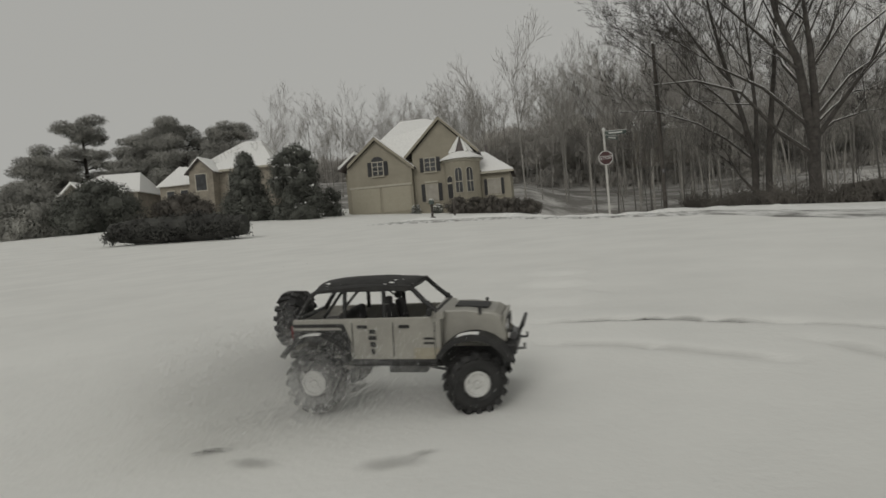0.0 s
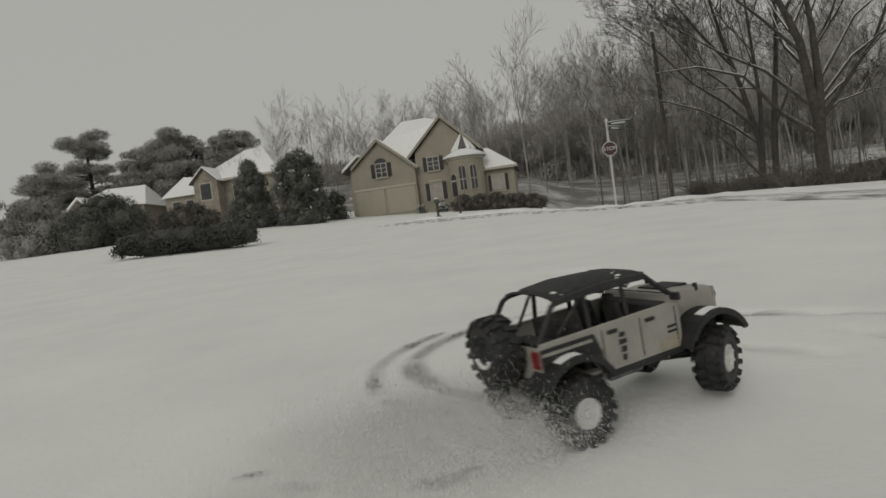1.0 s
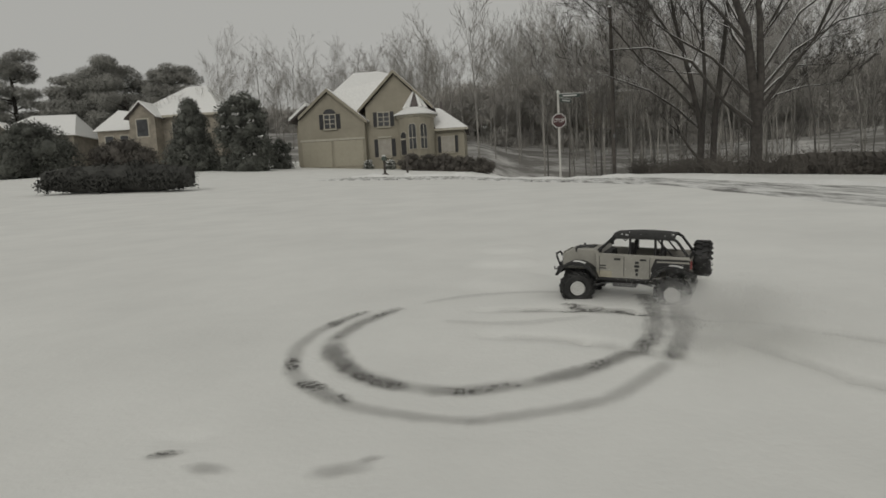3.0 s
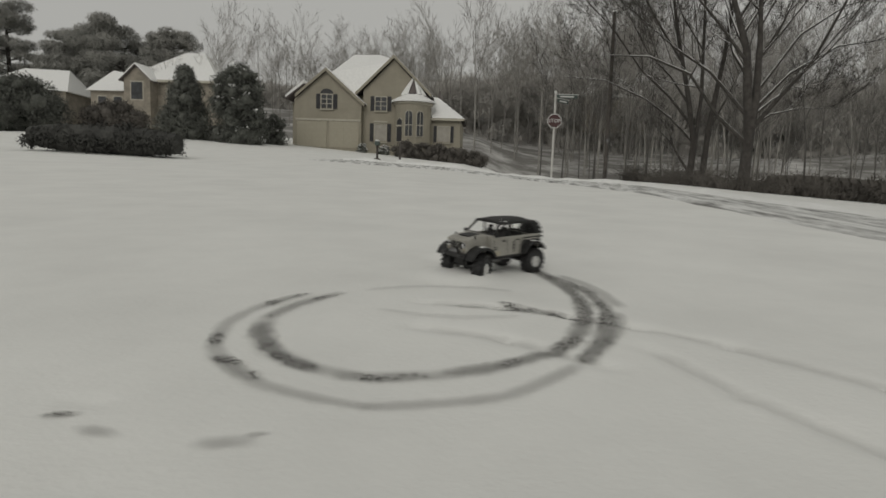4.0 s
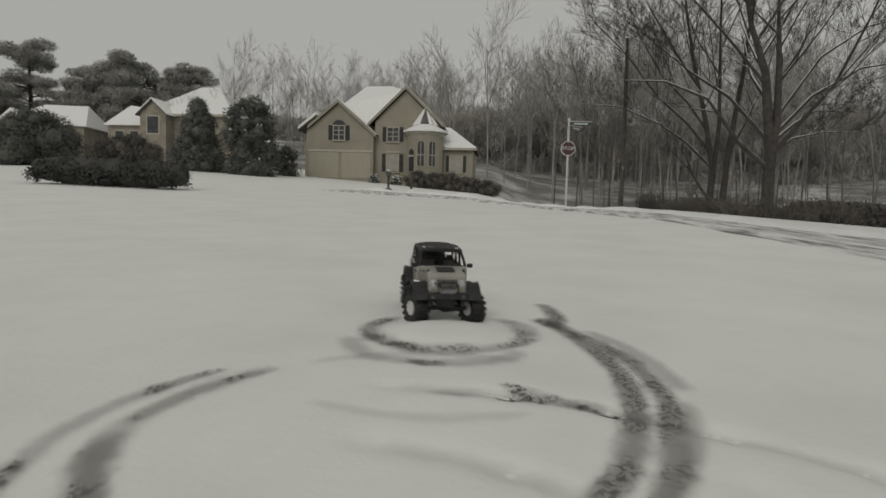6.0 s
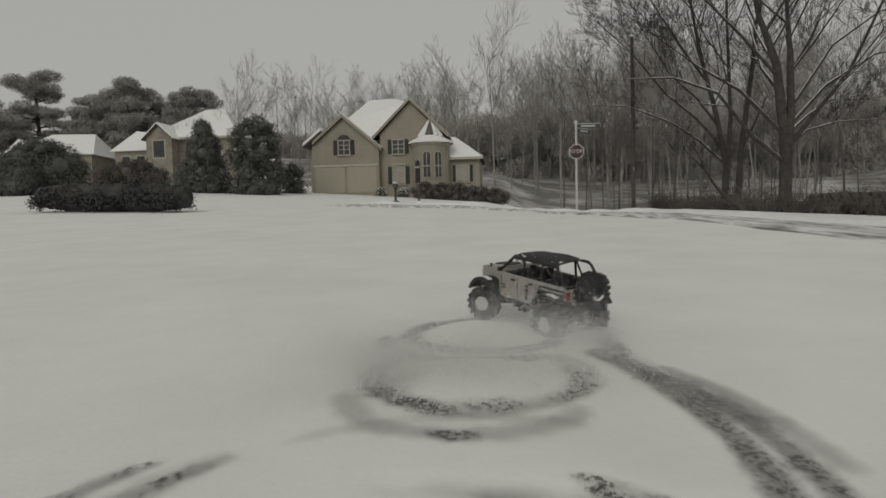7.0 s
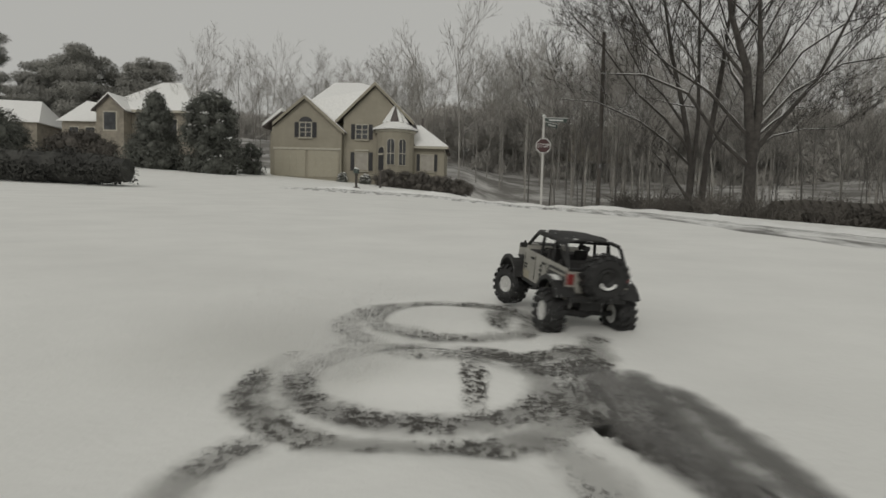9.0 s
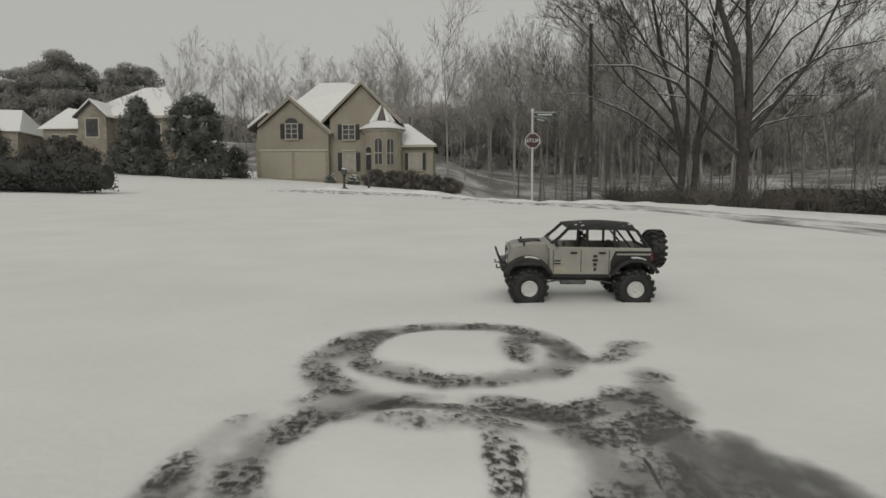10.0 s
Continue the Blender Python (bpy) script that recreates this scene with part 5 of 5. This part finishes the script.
def rut_ring(cx, cy, r, a0, a1, times, dark, seed, skip=0.0, step=0.1, wide=1.0):
    """A mark along an arc; times gives (angle, second) as the car passes."""
    n = max(1, round(abs(radians(a1 - a0)) * r / step))

    def place(q):
        a = radians(a0 + (a1 - a0) * q / n)
        rr = r + 0.014 * noise.noise((math.cos(a) * 1.6, math.sin(a) * 1.6, seed))
        return cx + rr * math.cos(a), cy + rr * math.sin(a), a + math.pi / 2

    ts = [float(np.interp(a0 + (a1 - a0) * (i + 0.5) / n, [k for k, _ in times], [s for _, s in times])) for i in range(n)]
    rut_strip(place, n, ts, dark, seed, skip, wide)


def rut_line(points, t0, t1, dark, seed, skip=0.0, step=0.1, wide=1.0):
    """A mark along a bent line, laid from t0 at its start to t1 at its end."""
    d = np.concatenate([[0], np.cumsum([math.hypot(b[0] - a[0], b[1] - a[1]) for a, b in zip(points, points[1:])])])
    n = max(1, round(float(d[-1]) / step))

    def at(s):
        return np.mean([[np.interp(s + o, d, [p[k] for p in points]) for k in (0, 1)] for o in (-0.07, -0.03, 0, 0.03, 0.07)], axis=0)

    def place(q):
        s = q / n * float(d[-1])
        p, f, g = at(s), at(s - 0.02), at(s + 0.02)
        return float(p[0]), float(p[1]), math.atan2(g[1] - f[1], g[0] - f[0])

    rut_strip(place, n, [t0 + (t1 - t0) * (i + 0.5) / n for i in range(n)], dark, seed, skip, wide)


# first wide circle: inner and outer wheel marks
rut_line([(-0.28, 1.44), (-0.38, 1.33), (-0.44, 1.18), (-0.45, 1.04)], 0.5, 0.7, 4, 1, wide=0.6)
rut_line([(-0.455, 1.06), (-0.44, 0.98), (-0.38, 0.86), (-0.29, 0.74), (-0.17, 0.67)], 0.6, 0.9, True, 2, wide=0.75)
rut_line([(-0.2, 0.68), (-0.09, 0.65), (0.08, 0.69)], 0.8, 1.1, 4, 3, wide=0.75)
rut_line([(0.04, 0.68), (0.14, 0.73), (0.27, 0.82), (0.37, 0.94), (0.43, 1.1), (0.475, 1.31), (0.485, 1.51), (0.45, 1.74), (0.39, 1.97), (0.3, 2.13)], 1.5, 4.0, 5, 4, wide=0.75)
rut_line([(-0.4, 1.43), (-0.5, 1.25), (-0.535, 1.05), (-0.53, 0.92), (-0.47, 0.77)], 0.5, 0.7, 4, 5, skip=0.3, wide=0.55)
rut_line([(-0.47, 0.77), (-0.41, 0.7), (-0.28, 0.59)], 0.7, 0.9, 4, 6, wide=0.75)
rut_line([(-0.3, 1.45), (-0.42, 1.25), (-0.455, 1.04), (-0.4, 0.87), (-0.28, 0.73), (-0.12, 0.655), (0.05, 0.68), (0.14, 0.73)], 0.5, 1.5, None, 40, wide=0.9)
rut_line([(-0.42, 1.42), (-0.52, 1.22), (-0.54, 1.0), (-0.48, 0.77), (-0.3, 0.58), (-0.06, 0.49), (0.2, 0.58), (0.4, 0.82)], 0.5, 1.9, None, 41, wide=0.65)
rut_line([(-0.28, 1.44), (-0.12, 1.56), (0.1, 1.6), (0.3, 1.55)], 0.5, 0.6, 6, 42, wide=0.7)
rut_line([(-0.11, 0.51), (-0.01, 0.5)], 1.0, 1.1, 4, 25)
rut_line([(0.37, 0.78), (0.48, 1.03), (0.55, 1.34), (0.535, 1.6), (0.48, 1.8), (0.41, 1.98), (0.33, 2.16)], 2.0, 4.0, 5, 8, wide=0.75)
rut_line([(0.42, 0.86), (0.53, 1.1), (0.59, 1.36)], 2.0, 2.6, None, 9, wide=0.6)
rut_line([(0.6, 1.35), (0.59, 1.55), (0.54, 1.78), (0.46, 1.99)], 2.8, 3.9, None, 21, wide=0.8)
rut_line([(0.17, 1.37), (0.3, 1.3), (0.44, 1.22)], 2.3, 2.6, 4, 22, wide=0.5)
rut_line([(-0.2, 1.2), (0.05, 1.13), (0.3, 1.2)], 2.2, 2.6, 6, 23, wide=0.6)
# first spin
SPIN1 = [(120, 4.1), (180, 4.3), (240, 4.5), (300, 4.62), (360, 4.8), (430, 5.0), (470, 5.8)]
rut_ring(0.055, 1.865, 0.238, 130, 425, SPIN1, False, 10)
rut_ring(0.055, 1.865, 0.238, 150, 265, SPIN1, 4, 32, wide=0.6)
rut_ring(0.035, 1.75, 0.25, 175, 345, SPIN1, None, 11)
rut_ring(0.035, 1.75, 0.25, 250, 285, SPIN1, 4, 33, wide=0.8)
rut_line([(0.34, 1.95), (0.41, 2.08), (0.39, 2.3), (0.35, 2.42)], 4.7, 5.4, 5, 24)
# second spin
SPIN2 = [(150, 6.0), (200, 6.3), (270, 6.5), (330, 6.65), (400, 6.9), (440, 7.1), (470, 7.3)]
rut_ring(0.055, 2.29, 0.215, 80, 446, [(a, q + 0.35) for a, q in SPIN2], True, 13)
rut_ring(0.045, 2.245, 0.262, 170, 375, [(a, q + 0.4) for a, q in SPIN2], 2, 14)
rut_line([(0.39, 2.45), (0.37, 2.28), (0.38, 2.08), (0.46, 1.86), (0.53, 1.66), (0.55, 1.5)], 6.6, 7.0, None, 34, wide=1.5)
# third spin
SPIN3 = [(150, 7.9), (200, 8.1), (250, 8.35), (300, 8.55), (350, 8.75), (390, 8.95), (430, 9.2)]
rut_ring(0.06, 2.30, 0.31, 200, 330, SPIN3, 4, 15, skip=0.45, wide=0.8)
rut_ring(0.14, 2.725, 0.3, 125, 330, [(a, q - 0.1) for a, q in SPIN3], 2, 16)
rut_ring(0.14, 2.70, 0.35, 205, 330, [(a, q + 0.15) for a, q in SPIN3], 4, 26)
rut_ring(0.1, 2.785, 0.2, 76, 464, [(90, 7.6), (200, 8.05), (260, 8.3), (330, 8.5), (450, 8.7)], 2, 17)
rut_line([(-0.22, 2.1), (-0.225, 2.25), (-0.22, 2.39), (-0.19, 2.47), (-0.13, 2.56), (-0.07, 2.62)], 8.2, 8.6, 4, 35, skip=0.25, wide=0.8)
rut_line([(0.36, 2.0), (0.36, 2.25), (0.38, 2.43), (0.41, 2.6), (0.43, 2.7)], 8.5, 8.9, 2, 18)
rut_line([(0.30, 2.05), (0.32, 2.3), (0.34, 2.5), (0.35, 2.6)], 8.4, 8.9, 4, 27)
rut_line([(0.42, 1.75), (0.44, 1.95), (0.44, 2.2), (0.43, 2.42)], 8.6, 9.0, 3, 28)
rut_line([(0.5, 1.6), (0.52, 1.85), (0.5, 2.15), (0.47, 2.35)], 8.7, 9.0, 3, 31)
rut_line([(0.2, 2.64), (0.2, 2.75), (0.24, 2.93)], 8.7, 9.0, 2, 29)
rut_line([(0.24, 2.93), (0.29, 2.8), (0.34, 2.68), (0.4, 2.74), (0.47, 2.9)], 9.0, 9.3, False, 36)
rut_line([(0.14, 2.08), (0.14, 2.25), (0.14, 2.4)], 8.4, 8.7, 4, 30, wide=0.7)
# Grey veil along the grooves already pressed into the ground sheet.
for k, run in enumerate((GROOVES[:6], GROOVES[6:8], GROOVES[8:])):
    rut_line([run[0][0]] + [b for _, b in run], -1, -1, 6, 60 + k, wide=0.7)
# Footprints, laid as small pale grey patches like the ruts.
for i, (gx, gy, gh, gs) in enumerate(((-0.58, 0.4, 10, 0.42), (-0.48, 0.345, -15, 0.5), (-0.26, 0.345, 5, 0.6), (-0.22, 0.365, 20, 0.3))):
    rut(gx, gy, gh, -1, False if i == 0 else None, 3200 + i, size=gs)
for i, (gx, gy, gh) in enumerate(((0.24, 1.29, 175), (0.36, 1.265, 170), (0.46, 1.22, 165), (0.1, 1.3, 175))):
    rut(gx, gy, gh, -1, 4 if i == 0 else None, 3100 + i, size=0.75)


# ---- snow thrown up by the wheels ----
def spray_mesh(seed, n, spread, grain):
    rng = np.random.default_rng(seed)
    p = rng.normal(size=(n, 3)) * np.array(spread)
    p[:, 2] = np.abs(p[:, 2])
    s = Shape()
    v, f = [], []
    o = rng.normal(size=(n, 3, 3)) * grain * rng.uniform(0.6, 1.3, (n, 1, 1))
    v = [tuple(q) for q in (p[:, None, :] + o).reshape(-1, 3)]
    f = [(3 * i, 3 * i + 1, 3 * i + 2) for i in range(n)]
    s.v, s.f = v, f
    me = s.raw("snow_spray")
    me.materials.append(SNOW_GRAIN)
    return me


SPRAYS = [spray_mesh(300 + i, 30000, (0.06, 0.05, 0.028), 0.0006) for i in range(3)]
SPRAYS += [spray_mesh(310 + i, 70000, (0.15, 0.13, 0.06), 0.0006) for i in range(2)]
PUFFS = []


def puffs():
    rng = np.random.default_rng(21)
    bursts = [(-0.3, 2.6, 0.12), (2.7, 3.2, 0.25), (4.25, 4.95, 0.11), (6.1, 6.95, 0.11), (8.2, 8.65, 0.12)]
    for a, b, step in bursts:
        for t in np.arange(a, b, step):
            x, y, h = drive_at(max(0, t))
            c, s = math.cos(radians(h)), math.sin(radians(h))
            for side in (-0.1, 0.1):
                wx, wy = x - 0.19 * c - side * s, y - 0.19 * s + side * c
                back = Vector((-c, -s, 0)) * rng.uniform(0.1, 0.25) + Vector((s, -c, 0)) * rng.uniform(0.02, 0.14)
                ob = part("snow_spray", SPRAYS[int(rng.integers(0, 5))], None)
                tagged(ob, "cloud of fine snow flung up by a spinning wheel", "snow spray", group="snow thrown by the car", kind="stuff")
                PUFFS.append((ob, t, Vector((wx, wy, land(wx, wy))), back, rng.uniform(0, 360)))


puffs()


def motions():
    walk(car, [(r[0], drive_pose(*r)) for r in DRIVE])
    for w, x, y in WHEELS:
        steer = 22 if x > 0 else 0
        rows = []
        for k in range(51):
            t = k * 0.2
            rows.append((t, pose(x * CAR_SIZE, y * CAR_SIZE, WR * CAR_SIZE, 0, 0, steer if t < 9.3 else steer * 0.3) @ pose(0, 0, 0, 0, (k * 77) % 360, 0)))
        walk(w, rows)
    for ob, up, t in RUTS:
        down = Matrix.Translation((0, 0, -0.035)) @ up
        if t <= 0:
            continue
        rows = [(0, down)] + ([(t - 0.1, down)] if t > 0.15 else []) + [(t, up), (10, up)]
        walk(ob, rows)
    for ob, t, p, back, turn in PUFFS:
        spin = pose(0, 0, 0, 0, 0, turn)
        low = Matrix.Translation(p + Vector((0, 0, -0.3))) @ spin
        born = Matrix.Translation(p + Vector((0, 0, -0.02))) @ spin
        mid = Matrix.Translation(p + back * 0.6 + Vector((0, 0, 0.035))) @ spin
        fall = Matrix.Translation(p + back + Vector((0, 0, -0.1))) @ spin
        gone = Matrix.Translation(p + back + Vector((0, 0, -0.3))) @ spin
        rows = [(0, low), (t - 0.1, low), (t, born), (t + 0.25, mid), (t + 0.7, fall), (t + 1.0, gone), (10, gone)]
        if t < 0.12:
            rows = [(0, mid), (0.35, fall), (0.7, gone), (10, gone)]
        rows = [r for r in rows if r[0] < 10] + [(10, [m for s, m in rows if s <= 10 or s == rows[-1][0]][-1] if rows[-2][0] < 10 else fall)]
        walk(ob, rows)


motions()
